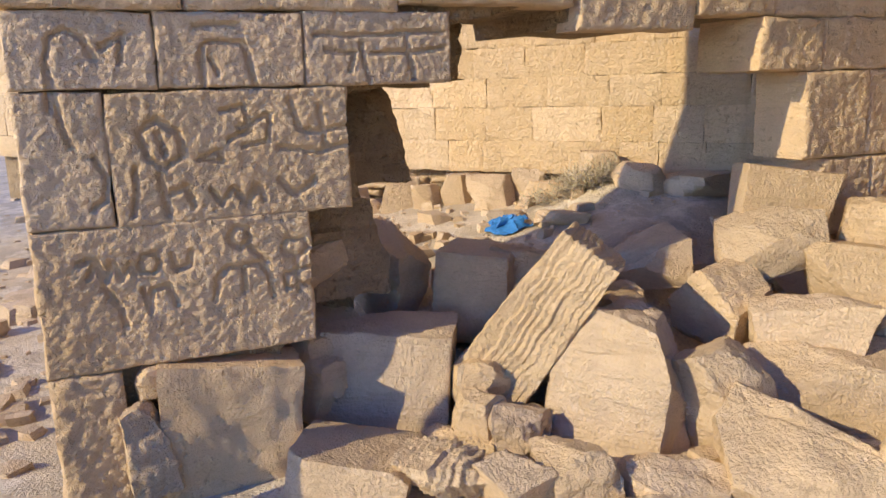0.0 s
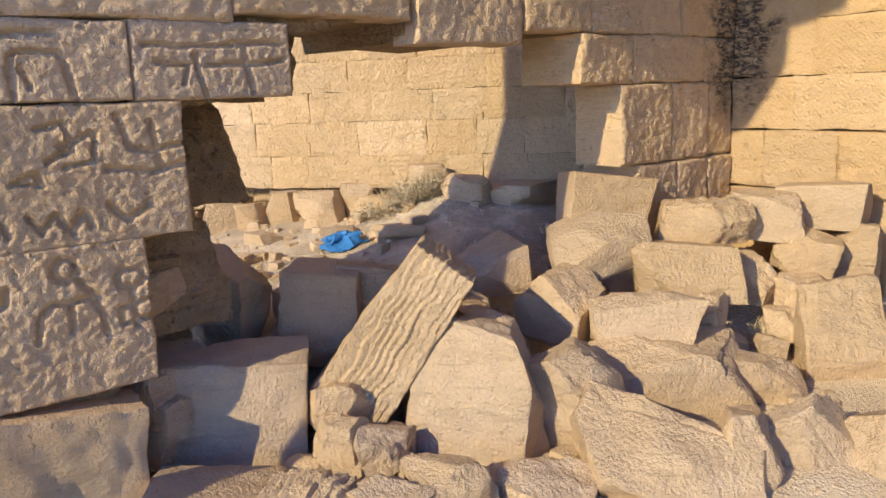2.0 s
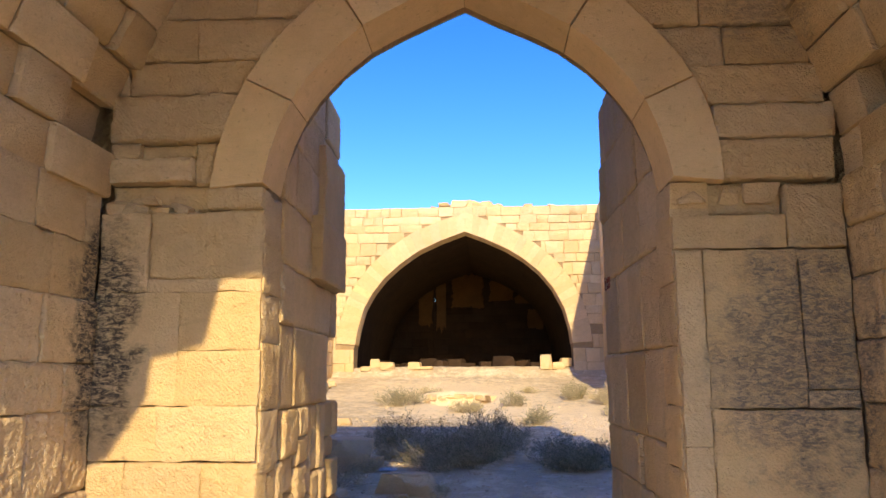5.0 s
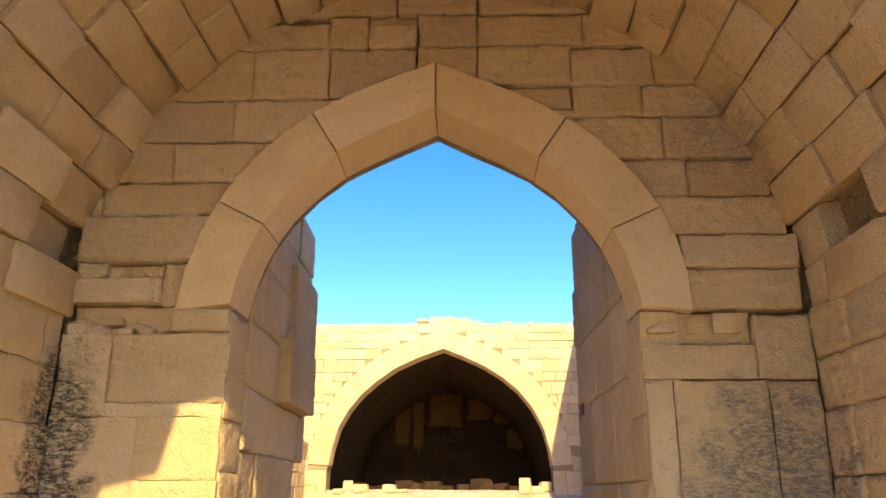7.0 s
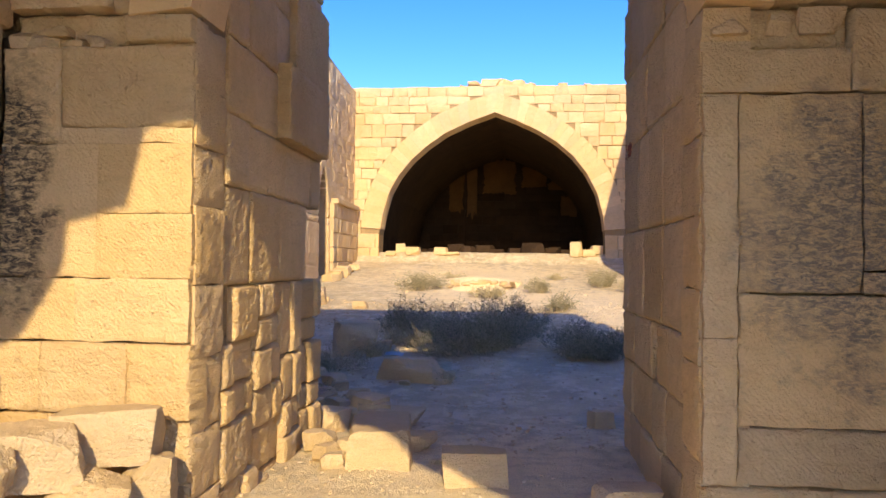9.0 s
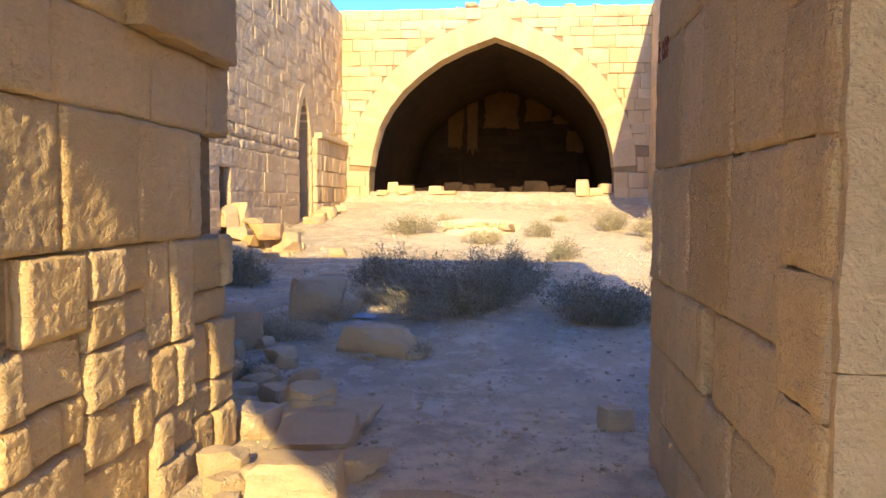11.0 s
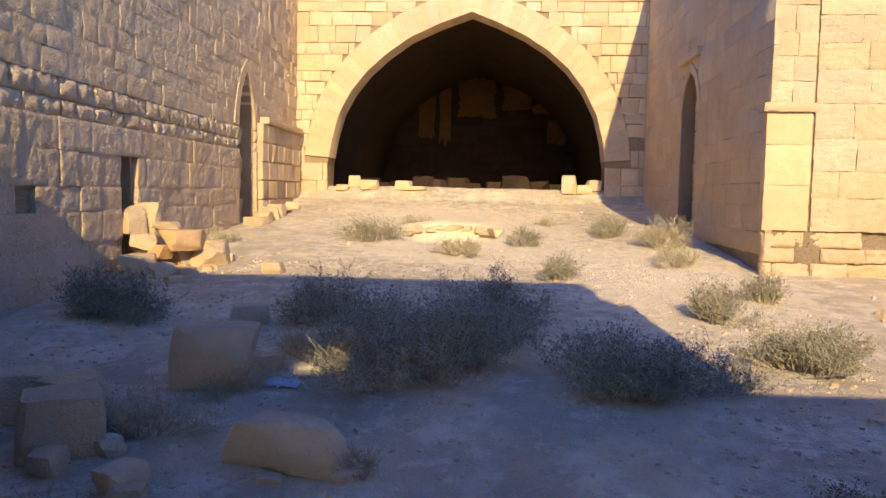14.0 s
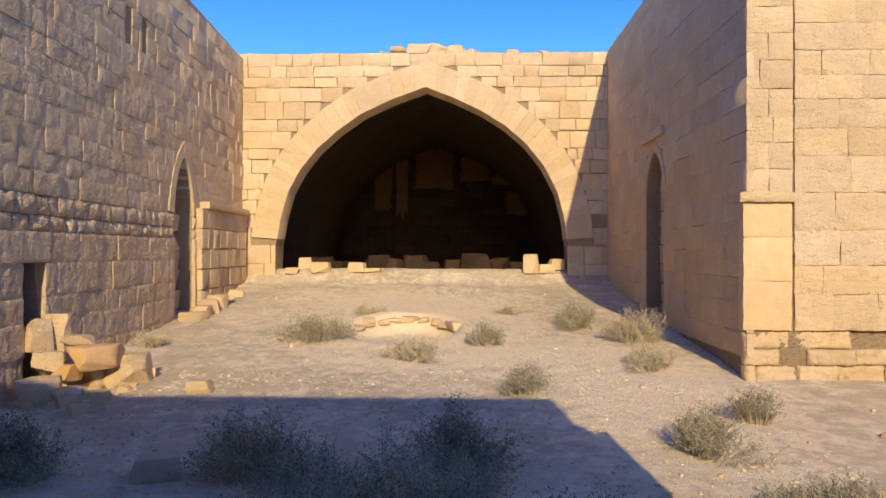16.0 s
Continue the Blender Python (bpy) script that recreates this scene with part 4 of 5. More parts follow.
voussoirs(wall_w, n_in, offset_arch(n_in, u_of(17.95), 3.0, 0.3), [0, 0.17, 0.34, 0.5, 0.66, 0.83, 1.0], 0.4, M_ROUGH, RW, 0.02)
# buttress-like lower facing beside the niche
lay(wall_w, [1.0, 1.5, 1.95, 2.4, 2.85, 3.3], u_of(18.7), u_of(22.6), (0.4, 0.8), 0.25, M_COURT, RW, rough=0.012, chamfer=0.02, proud=0.16, gap=0.01)
cap = part("ledge", relief_mesh("ledge", u_of(19.0), u_of(22.6), 3.3, 3.45, 0.3, M_COURT, 4, 0.06, None, 0.24, 0.01), wall_w)
for k, (z, h) in enumerate(((1.1, 0.4), (1.5, 0.45), (1.95, 0.4), (2.36, 0.4), (2.78, 0.35))):
    me = stone_mesh("filling_stone", (R.uniform(1.1, 1.3), 0.3, h), 410 + k, M_COURT, 8, 0.015, 3)
    part("filling_stone", me, wall_w).matrix_basis = pose(u_of(17.95) + R.uniform(-0.06, 0.06), 0.44, z)
dark = wall_at("wall_west_void", WEST, [(u_of(11.4), -0.1), (u_of(18.9), -0.1), (u_of(18.9), 4.6), (u_of(11.4), 4.6)], 0.2, M_CORE, 1.15, "dark masonry behind the wall's openings")

# ---- courtyard: east wall and the wing's corner ----
RE = random.Random(51)
EAST = pose(4.25, IWY, 0, 0, 0, -90)
e_of = lambda y: IWY - y
ne = pointed(e_of(17.75), 0.72, 3.45, 0.95, 6)
ec = [(0, 0.3), (ne[0][0], 0.3)] + ne + [(ne[-1][0], 0.3), (e_of(12.7), 0.3), (e_of(12.7), 7.75), (0, 7.75)]
wall_e = wall_at("wall_east", EAST, ec, 0.9, M_MORTAR, 0.02, "shaded east courtyard wall of smooth pale sandstone with a blocked pointed niche")
ne_out = offset_arch(ne, e_of(17.75), 3.2, 0.2)
nec = arch_cut(ne_out, 3.45)
lay(wall_e, courses(0.9, 7.75, (0.32, 0.38, 0.44), RE), 0, e_of(12.66), (0.6, 1.2), 0.1, M_COURT, RE, cut=lambda a, b: ((ne[0][0] - 0.01, ne[-1][0] + 0.01),) if (a + b) / 2 < 3.45 else (nec(a, b) if a < 4.7 else ()),
    near=lambda c: c[2], limit=260, gap=0.0015, chamfer=0.002, rough=0.003, proud=0.0, vary=0.002)
voussoirs(wall_e, ne, ne_out, [0, 0.25, 0.5, 0.75, 1.0], 0.3, M_COURT, RE, 0.006)
part("lintel", relief_mesh("lintel", ne[0][0] - 0.15, ne[-1][0] + 0.1, 4.62, 4.78, 0.2, M_COURT, 8, 0.05, None, 0.09, 0.008), wall_e)
wall_at("wall_niche_east", EAST, [(ne[0][0] - 0.3, 0.3), (ne[-1][0] + 0.3, 0.3), (ne[-1][0] + 0.3, 4.6), (ne[0][0] - 0.3, 4.6)], 0.2, M_MORTAR, 0.4, "recessed back of the blocked niche")
filler = new("niche_filling")
tagged(filler, "coarse blocks walling up the shaded niche", "masonry", kind="structure")
filler.matrix_world = EAST @ Matrix.Translation((0, 0.3, 0))
lay(filler, [0.8, 1.3, 1.7, 2.1, 2.5, 2.85, 3.2, 3.6, 4.1], ne[0][0], ne[-1][0], (0.4, 0.8), 0.1, M_ROUGH, RE, rough=0.015, chamfer=0.02, gap=0.015)
WING = pose(0, 12.66, 0)
wall_g = wall_at("wall_wing", WING, [(4.3, 0.2), (16, 0.2), (16, 7.75), (4.3, 7.75)], 0.5, M_CORE, 0.1, "sunlit wing wall of pale sandstone with a patched corner")
lay(wall_g, [0.45, 0.8, 1.02, 1.28], 4.22, 15.9, (0.22, 0.85), 0.14, M_COURT, RE, near=lambda c: c[0], limit=70, relief=0.03, rough=0.035, chamfer=0.03, gap=0.008, proud=0.0, vary=0.05, drop=0.1, skew=0.03)
lay(wall_g, [1.28, 1.95, 2.55, 3.02, 3.14], 4.2, 4.86, (0.6, 0.9), 0.14, M_SMOOTH, RE, relief=0.05, rough=0.004, proud=0.03)
lay(wall_g, courses(1.28, 7.75, (0.34, 0.4, 0.48), RE), 4.9, 15.9, (0.6, 1.3), 0.1, M_COURT, RE, near=lambda c: c[0] + abs(c[2] - 2.5), limit=120, cut=None, relief=0.04, rough=0.02, chamfer=0.008, gap=0.003, vary=0.008)
lay(wall_g, courses(3.14, 7.75, (0.36, 0.42), RE), 4.27, 4.88, (0.3, 0.7), 0.1, M_COURT, RE, relief=0.06, rough=0.01, chamfer=0.014)
part("ledge", relief_mesh("ledge", 4.14, 4.9, 3.03, 3.16, 0.2, M_COURT, 3, 0.03, None, 0.09, 0.012), wall_g)
lay(wall_g, [1.5, 1.92, 2.2, 2.48, 2.8, 3.15], 6.2, 7.6, (0.3, 0.7), 0.14, M_SMOOTH, RE, relief=0.04, rough=0.003, proud=0.035, gap=0.008, vary=0.004, name="new_block")
# low courtyard range to the east of the gate, behind the walker
wall_at("wall_low_east", pose(0, 0.3, 0), [(2.75, -0.3), (14, -0.3), (14, 3.3), (2.75, 3.3)], 0.6, M_CORE, 0, "low broken outer wall east of the gate")
wall_at("wall_court_east_end", pose(14, 12.6, 0, 0, 0, -90), [(0, -0.3), (12, -0.3), (12, 4), (0, 4)], 0.5, M_CORE, 0, "plain end wall of the courtyard")


# ---- fallen blocks in the gap ----
BLOCKS = "fallen blocks of the collapsed wall"
PALE = "pale broken sandstone block lying in the rubble heap"


def fallen(x, y, z, w, d, h, rz, rx, ry, seed, mat=None, label=PALE, rough=0.024, chops=8, rounding=0.06, strata=0.0, cuts=24, taper=0.0):
    """A fallen block given by the middle of its body."""
    me = stone_mesh("stone_block", (w, d, h), seed, mat or M_RUBBLE, cuts, rough, chops, rounding, strata, taper)
    m = pose(x, y, z, rx, ry, rz) @ Matrix.Translation((0, 0, -h / 2))
    ob = thing("stone_block", me, label, "stone block", BLOCKS)
    ob.matrix_world = m
    return ob


fallen(-2.74, -3.72, -0.10, 0.62, 0.46, 0.60, 62, 2, 3, 1, None, "squared sandstone block with a snapped lower corner", 0.012, 2, 0.03)
fallen(-3.5, -3.45, 0.28, 0.56, 0.45, 0.42, 30, 5, 14, 2, label="shaded sandstone block behind the heap")
fallen(-3.02, -3.08, 0.21, 0.42, 0.42, 0.50, 48, 0, 4, 3, None, "upright squared sandstone block, half in shadow", 0.012, 2, 0.04)
fallen(-2.36, -3.08, 0.22, 0.36, 0.34, 0.92, 46, 0, 36, 4, M_LAYERED, "leaning block of flaking layered sandstone", 0.012, 0, 0.02, 0.015, 38)
fallen(-2.06, -2.78, -0.14, 0.66, 0.6, 0.86, 26, -4, 9, 5, None, "large pale boulder with one rough broken side", 0.022, 5, 0.06, cuts=28, taper=0.24)
fallen(-1.74, -2.46, -0.09, 0.48, 0.45, 0.52, 10, 6, -18, 6, chops=7)
fallen(-1.24, -2.52, -0.22, 0.82, 0.6, 0.46, 35, -22, 20, 7, None, "long tilted sandstone slab with a split ridge", 0.026, 5, 0.05, cuts=24)
fallen(-1.62, -1.92, -0.06, 0.78, 0.45, 0.32, 48, 4, 4, 8)
fallen(-2.32, -1.98, 0.16, 0.42, 0.4, 0.42, 20, 4, 6, 9)
fallen(-2.40, -1.54, 0.45, 0.58, 0.46, 0.3, 50, 8, -22, 10, None, "flat rounded sandstone slab leaning on the heap", 0.012, 5, 0.35)
fallen(-2.62, -1.26, 0.58, 0.5, 0.34, 0.50, 60, -4, 8, 11, None, "squared block leaning in the broken wall's gap", 0.012, 3, 0.05)
fallen(-1.86, -1.83, 0.14, 0.54, 0.4, 0.32, 40, -8, 6, 12)
fallen(-2.00, -1.25, 0.30, 0.60, 0.36, 0.32, 46, -6, 4, 13, None, "brick-shaped sandstone block resting on the heap", 0.01, 2, 0.05)
fallen(-1.74, -1.43, 0.04, 0.2, 0.3, 0.36, 30, 3, 12, 14)
fallen(-2.06, -0.94, 0.54, 0.58, 0.4, 0.28, 40, 0, -6, 15, rough=0.035)
fallen(-1.95, -0.56, 0.56, 0.52, 0.36, 0.28, 30, 4, 3, 16)
fallen(-1.68, -0.24, 0.60, 0.5, 0.28, 0.28, 12, 0, -4, 17, None, "grey-faced squared block against the gate wall", 0.008, 2, 0.04)
fallen(-1.67, -0.49, 0.33, 0.36, 0.3, 0.26, 30, 8, 14, 18)
fallen(-1.60, -0.71, 0.13, 0.36, 0.3, 0.2, 26, 0, 3, 19, rounding=0.2)
fallen(-1.49, -0.24, 0.24, 0.28, 0.26, 0.5, 15, -6, 4, 20)
fallen(-1.22, -0.95, -0.04, 0.42, 0.38, 0.68, 42, -12, -8, 21, None, "tall pale sandstone block leaning on the heap", 0.02, 5, 0.06)
fallen(-1.53, -0.94, 0.0, 0.21, 0.2, 0.17, 30, 0, 0, 22)
fallen(-1.80, -0.85, 0.22, 0.3, 0.28, 0.25, 10, 5, 5, 23)
fallen(-0.88, -1.98, -0.16, 0.36, 0.34, 0.36, 20, 10, -30, 24)
fallen(-0.50, -1.66, -0.14, 0.74, 0.5, 0.3, 30, -18, -14, 25, None, "broad pale slab lying on the portal floor", 0.015, 5, 0.06)
fallen(-0.98, -2.3, -0.2, 0.3, 0.36, 0.42, 60, -16, 10, 26)
fallen(-1.38, -1.52, -0.14, 0.44, 0.34, 0.26, 50, 3, 8, 27, rounding=0.25)
fallen(-2.2, -3.5, -0.12, 0.24, 0.2, 0.2, 30, 10, 0, 28)
fallen(-2.05, -3.38, -0.16, 0.26, 0.2, 0.18, 60, 0, 12, 29)
fallen(-2.15, -4.12, -0.28, 0.5, 0.44, 0.3, 58, -6, 6, 30, None, "half-buried smooth slab at the wall's foot", 0.012, 3, 0.12)
fallen(-2.58, -4.56, -0.13, 0.30, 0.60, 0.68, 0, -9, 2, 31, M_CARVED, "tilted wall block slipped out of its course", 0.022, 2, 0.02, cuts=20)
fallen(-2.52, -4.86, 0.17, 0.13, 0.14, 0.13, 20, 0, 0, 32, cuts=5)
fallen(-2.46, -4.91, -0.1, 0.16, 0.18, 0.38, 8, 4, 0, 33, label="narrow chinking stone wedged in the wall's foot")
fallen(-2.35, -3.4, -0.04, 0.26, 0.2, 0.2, 75, 0, 8, 34)
fallen(-1.80, -3.84, -0.14, 0.4, 0.3, 0.15, 40, 6, 0, 35, M_LAYERED, "thin flaking slab among the rubble", strata=0.02)
fallen(-1.64, -3.62, -0.16, 0.28, 0.24, 0.22, 10, 10, 12, 36)
fallen(-1.56, -3.38, -0.16, 0.32, 0.28, 0.24, 70, -8, 4, 37)
fallen(-1.42, -3.02, -0.22, 0.42, 0.34, 0.2, 32, 4, 4, 38)
fallen(-2.75, -4.05, -0.05, 0.26, 0.3, 0.3, 28, 8, 6, 39)
fallen(-1.2, -3.3, -0.28, 0.5, 0.4, 0.2, 15, 4, 6, 40)
fallen(0.10, -1.45, -0.2, 0.64, 0.4, 0.2, -8, -4, 6, 41, None, "flat pale slab sunk in the portal floor", 0.012, 4, 0.1)
# three blocks added to keep light out of the hollow behind the heap
fallen(-3.05, -4.15, 0.42, 0.5, 0.5, 0.3, 20, 4, -8, 46, label="shaded sandstone block behind the heap")
fallen(-3.0, -4.1, 0.08, 0.7, 0.5, 0.34, 16, 4, 4, 47, label="shaded sandstone block behind the heap")
fallen(-3.1, -3.75, -0.15, 0.6, 0.5, 0.4, 40, 4, 4, 48, label="shaded sandstone block behind the heap")
fallen(-2.7, -2.4, 0.08, 0.5, 0.4, 0.34, 10, 12, 0, 42)
fallen(-2.9, -2.75, 0.26, 0.5, 0.45, 0.3, 40, -10, 6, 43)
fallen(-2.95, -2.0, 0.26, 0.5, 0.4, 0.28, 70, 4, -12, 44)
fallen(-3.3, -3.95, 0.2, 0.4, 0.5, 0.4, 12, 4, 4, 45, label="shaded sandstone block behind the heap")

RH = random.Random(140)
for k in range(34):
    x = RH.uniform(-2.5, -1.1)
    y = RH.uniform(-4.0, -0.6)
    if x > -1.9 + 0.25 * (y + 4) * 0.6:
        x -= 0.5
    w = RH.uniform(0.12, 0.26)
    fallen(x, y, ground_at(x, y) + 0.05, w, w * RH.uniform(0.6, 1.0), w * RH.uniform(0.4, 0.8), RH.uniform(0, 180), RH.uniform(-20, 20), RH.uniform(-20, 20), 150 + k, None, "small broken sandstone lump between fallen blocks", 0.018, 6, 0.06, cuts=7)


def scatter(name, label, count, area, sizes, mat, seed, skip=None):
    """Loose small stones in one joined mesh."""
    rng = random.Random(seed)
    shapes = []
    for k in range(10):
        me = stone_mesh("chip", (1, rng.uniform(0.6, 1), rng.uniform(0.4, 0.8)), seed + k, mat, 1, 0.1, 4, 0.3)
        shapes.append((np.array([v.co for v in me.vertices]), [tuple(p.vertices) for p in me.polygons]))
        bpy.data.meshes.remove(me)
    vs, fs, base = [], [], 0
    x0, x1, y0, y1 = area
    for _ in range(count):
        x, y = rng.uniform(x0, x1), rng.uniform(y0, y1)
        if skip and skip(x, y, rng):
            continue
        v, f = rng.choice(shapes)
        a, sc = rng.uniform(0, 6.3), sizes[0] + (sizes[1] - sizes[0]) * rng.random() ** 3
        c, sn = math.cos(a) * sc, math.sin(a) * sc
        out = np.column_stack((v[:, 0] * c - v[:, 1] * sn + x, v[:, 0] * sn + v[:, 1] * c + y, v[:, 2] * sc + ground_at(x, y) - 0.25 * sc))
        vs.append(out)
        fs += [tuple(base + i for i in p) for p in f]
        base += len(v)
    me = mesh_of(name, np.concatenate(vs), fs, mat, 30)
    return thing(name, me, label, "rubble", kind="stuff")


scatter("rubble_chips", "small sandstone chips between the fallen blocks", 700, (-3.4, -0.9, -4.3, -0.3), (0.03, 0.16), M_RUBBLE, 700, lambda x, y, r: r.random() < max(0, (x + 1.9) / 1.2))
scatter("floor_gravel", "fine gravel scattered over the portal floor", 2600, (-1.6, 2.4, -5, 3.4), (0.004, 0.03), M_GRAVEL, 720)
scatter("court_gravel", "gravel and small stones on the courtyard ground", 9000, (-4.6, 4.0, 2.4, 13), (0.005, 0.05), M_GRAVEL, 740)
scatter("court_stones", "scattered stones along the courtyard", 420, (-4.8, 9.0, 6.0, 22), (0.015, 0.08), M_GRAVEL, 760, lambda x, y, r: x > 4.1 and y > 12.4)
scatter("facade_rubble", "broken stones strewn along the facade's foot", 260, (-6.4, -3.6, -3.2, -0.6), (0.02, 0.16), M_RUBBLE, 780)
scatter("desert_stones", "stones strewn over the open ground outside", 420, (-16, -3.2, -12, -2.8), (0.03, 0.3), M_RUBBLE, 800)

scatter("outer_stones", "dark weathered stones strewn beside the portal wall", 360, (-9, -3.6, -8, -4.7), (0.04, 0.34), M_RUBBLE, 810)

# ---- along the facade ----
RF = random.Random(90)
for k, (u, o, w, h) in enumerate(((0.35, 0.2, 0.6, 0.2), (0.0, 0.3, 0.4, 0.22), (-0.35, 0.18, 0.34, 0.26), (-0.75, 0.3, 0.4, 0.2), (-1.0, 0.12, 0.3, 0.3), (-1.3, 0.28, 0.36, 0.3), (-1.65, 0.16, 0.3, 0.3), (-1.95, 0.26, 0.26, 0.26),
                                  (-2.25, 0.2, 0.34, 0.34), (-2.6, 0.3, 0.3, 0.2), (-2.9, 0.2, 0.4, 0.3), (-1.6, 0.7, 0.3, 0.12), (-0.9, 0.75, 0.36, 0.12), (-2.2, 0.8, 0.3, 0.14), (-0.4, 0.9, 0.4, 0.12))):
    x, y = -4.26 + 0.8 * u + 0.6 * o, -0.92 + 0.6 * u - 0.8 * o
    me = stone_mesh("stone_block", (w, w * 0.7, h), 200 + k, M_RUBBLE, 5, 0.02, 7, 0.08)
    put_stone("stone_block", me, x, y, ground_at(x, y) - 0.05, 0, 0, RF.uniform(0, 80), "pale sandstone lump fallen at the facade's foot", "stone block", "stones along the facade")


def tarpaulin(x, y, w, d):
    vs, fs, n = [], [], 22
    for j in range(n + 1):
        for i in range(n + 1):
            u, v = (i / n - 0.5), (j / n - 0.5)
            r = math.hypot(u, v) * 2
            q = Vector((u * 5, v * 5, 2.0))
            z = 0.06 * max(0, 1 - r) ** 0.6 + 0.06 * abs(noise.noise(q)) + 0.04 * abs(noise.noise(q * 2.6))
            px, py = x + u * w + 0.06 * noise.noise(q * 1.4), y + v * d + 0.06 * noise.noise(q * 1.7 + Vector((4, 1, 0)))
            vs.append((px, py, ground_at(px, py) + 0.012 + z * min(1, (1.15 - r) * 2 if r < 1.1 else 0.1)))
    fs = [(j * (n + 1) + i, j * (n + 1) + i + 1, (j + 1) * (n + 1) + i + 1, (j + 1) * (n + 1) + i) for j in range(n) for i in range(n)]
    return thing("tarpaulin", mesh_of("tarpaulin", vs, fs, M_CLOTH, 40), "crumpled bright blue plastic sheet on the sand", "plastic sheet")


tarpaulin(-4.32, -2.2, 0.42, 0.32)

# ---- threshold ----
for k, (x0, x1, y0) in enumerate(((-1.15, -0.62, -0.80), (-0.60, -0.08, -0.84), (-0.06, 0.48, -0.80), (0.50, 0.84, -0.78), (0.86, 1.5, -0.82), (1.52, 2.2, -0.8))):
    me = stone_mesh("threshold_slab", (x1 - x0, 0.52, 0.24), 500 + k, M_RUBBLE, 7, 0.012, 3, 0.06)
    put_stone("threshold_slab", me, (x0 + x1) / 2, y0 + 0.24, -0.215 + 0.012 * (k % 3), 0, 0, RF.uniform(-2, 2), "worn sandstone slab forming the gate's low step", "paving slab", "slabs of the step")
for k, (x, y, w, d, h, rz) in enumerate(((-0.62, 1.68, 0.46, 0.3, 0.3, 4), (0.12, 1.32, 0.44, 0.28, 0.24, 6), (1.06, 0.66, 0.36, 0.26, 0.22, 5))):
    me = stone_mesh("kerb_block", (w, d, h), 520 + k, M_RUBBLE, 7, 0.012, 3, 0.1)
    put_stone("kerb_block", me, x, y, ground_at(x, y) - 0.03, 0, 0, rz, "worn squared sandstone block set across the passage", "stone block", "blocks across the passage")
for k, (x, y, w, h) in enumerate(((-0.95, 1.55, 0.17, 0.14), (-1.05, 1.8, 0.2, 0.16), (-0.9, 1.95, 0.22, 0.14), (-0.75, 2.15, 0.3, 0.14), (-1.2, 2.2, 0.3, 0.18), (-0.2, 1.75, 0.1, 0.06), (-0.45, 2.2, 0.4, 0.14))):
    me = stone_mesh("stone", (w, w * 0.75, h), 540 + k, M_RUBBLE, 5, 0.02, 5, 0.2)
    put_stone("stone", me, x, y, ground_at(x, y) - 0.03, 0, 0, RF.uniform(0, 90), "loose sandstone lump on the passage floor", "stone", "loose stones in the passage")

# ---- courtyard stones ----
ROCKS = ((-0.95, 5.5, 0.74, 0.36, 0.30, -22), (-1.98, 6.9, 0.62, 0.5, 0.48, 10), (-2.45, 5.5, 0.5, 0.42, 0.42, 30), (-1.0, 3.25, 0.32, 0.26, 0.26, 15), (-1.35, 3.0, 0.36, 0.3, 0.22, -20), (-1.64, 3.66, 0.2, 0.16, 0.12, 0),
         (-1.42, 3.45, 0.26, 0.2, 0.12, 40), (-1.72, 4.9, 0.22, 0.17, 0.12, 10), (-1.74, 4.25, 0.28, 0.2, 0.14, 60), (-1.25, 3.8, 0.2, 0.14, 0.1, 0), (-1.02, 3.85, 0.18, 0.13, 0.1, 30))
ROCKS += ((-0.9, 3.25, 0.7, 0.4, 0.2, -6), (-0.78, 2.62, 0.5, 0.66, 0.2, 8), (1.2, 3.5, 0.22, 0.18, 0.18, 20), (-2.62, 5.95, 0.4, 0.36, 0.36, 70), (-3.05, 6.05, 0.44, 0.34, 0.34, 20), (-0.98, 5.2, 0.13, 0.1, 0.07, 0),
          (-0.55, 5.3, 0.16, 0.1, 0.08, 50), (-2.35, 8.9, 0.4, 0.3, 0.22, 20), (-1.7, 7.3, 0.35, 0.25, 0.15, 0), (4.85, 10.2, 0.16, 0.12, 0.1, 30), (3.9, 8.6, 0.12, 0.1, 0.08, 0), (-3.0, 11.9, 0.3, 0.24, 0.18, 0))
for k, (x, y, w, d, h, rz) in enumerate(ROCKS):
    me = stone_mesh("rock", (w, d, h), 560 + k, M_RUBBLE, 10, 0.02, 3, 0.3)
    big = w > 0.45
    put_stone("rock", me, x, y, ground_at(x, y) - 0.03, 0, 0, rz, "half-sunk weathered sandstone boulder on the sand" if big else "small dusty stone lying on the ground", "rock", "rocks in the courtyard")
for k, (x, y, w, d, h) in enumerate(((-3.5, 22.95, 0.5, 0.35, 0.28), (-2.5, 22.95, 0.46, 0.3, 0.26), (2.22, 22.95, 0.4, 0.34, 0.52), (2.62, 22.95, 0.4, 0.34, 0.24), (2.9, 23.1, 0.4, 0.36, 0.3), (-4.3, 22.9, 0.34, 0.3, 0.16), (-4.0, 23.3, 0.36, 0.3, 0.34), (-2.1, 22.95, 0.5, 0.3, 0.1))):
    me = stone_mesh("sill_block", (w, d, h), 600 + k, M_COURT, 6, 0.014, 4, 0.08)
    put_stone("sill_block", me, x, y, ground_at(x, y) - 0.03, 0, 0, RF.uniform(-14, 14), "squared limestone block on the iwan's threshold", "stone block", "blocks on the iwan threshold")
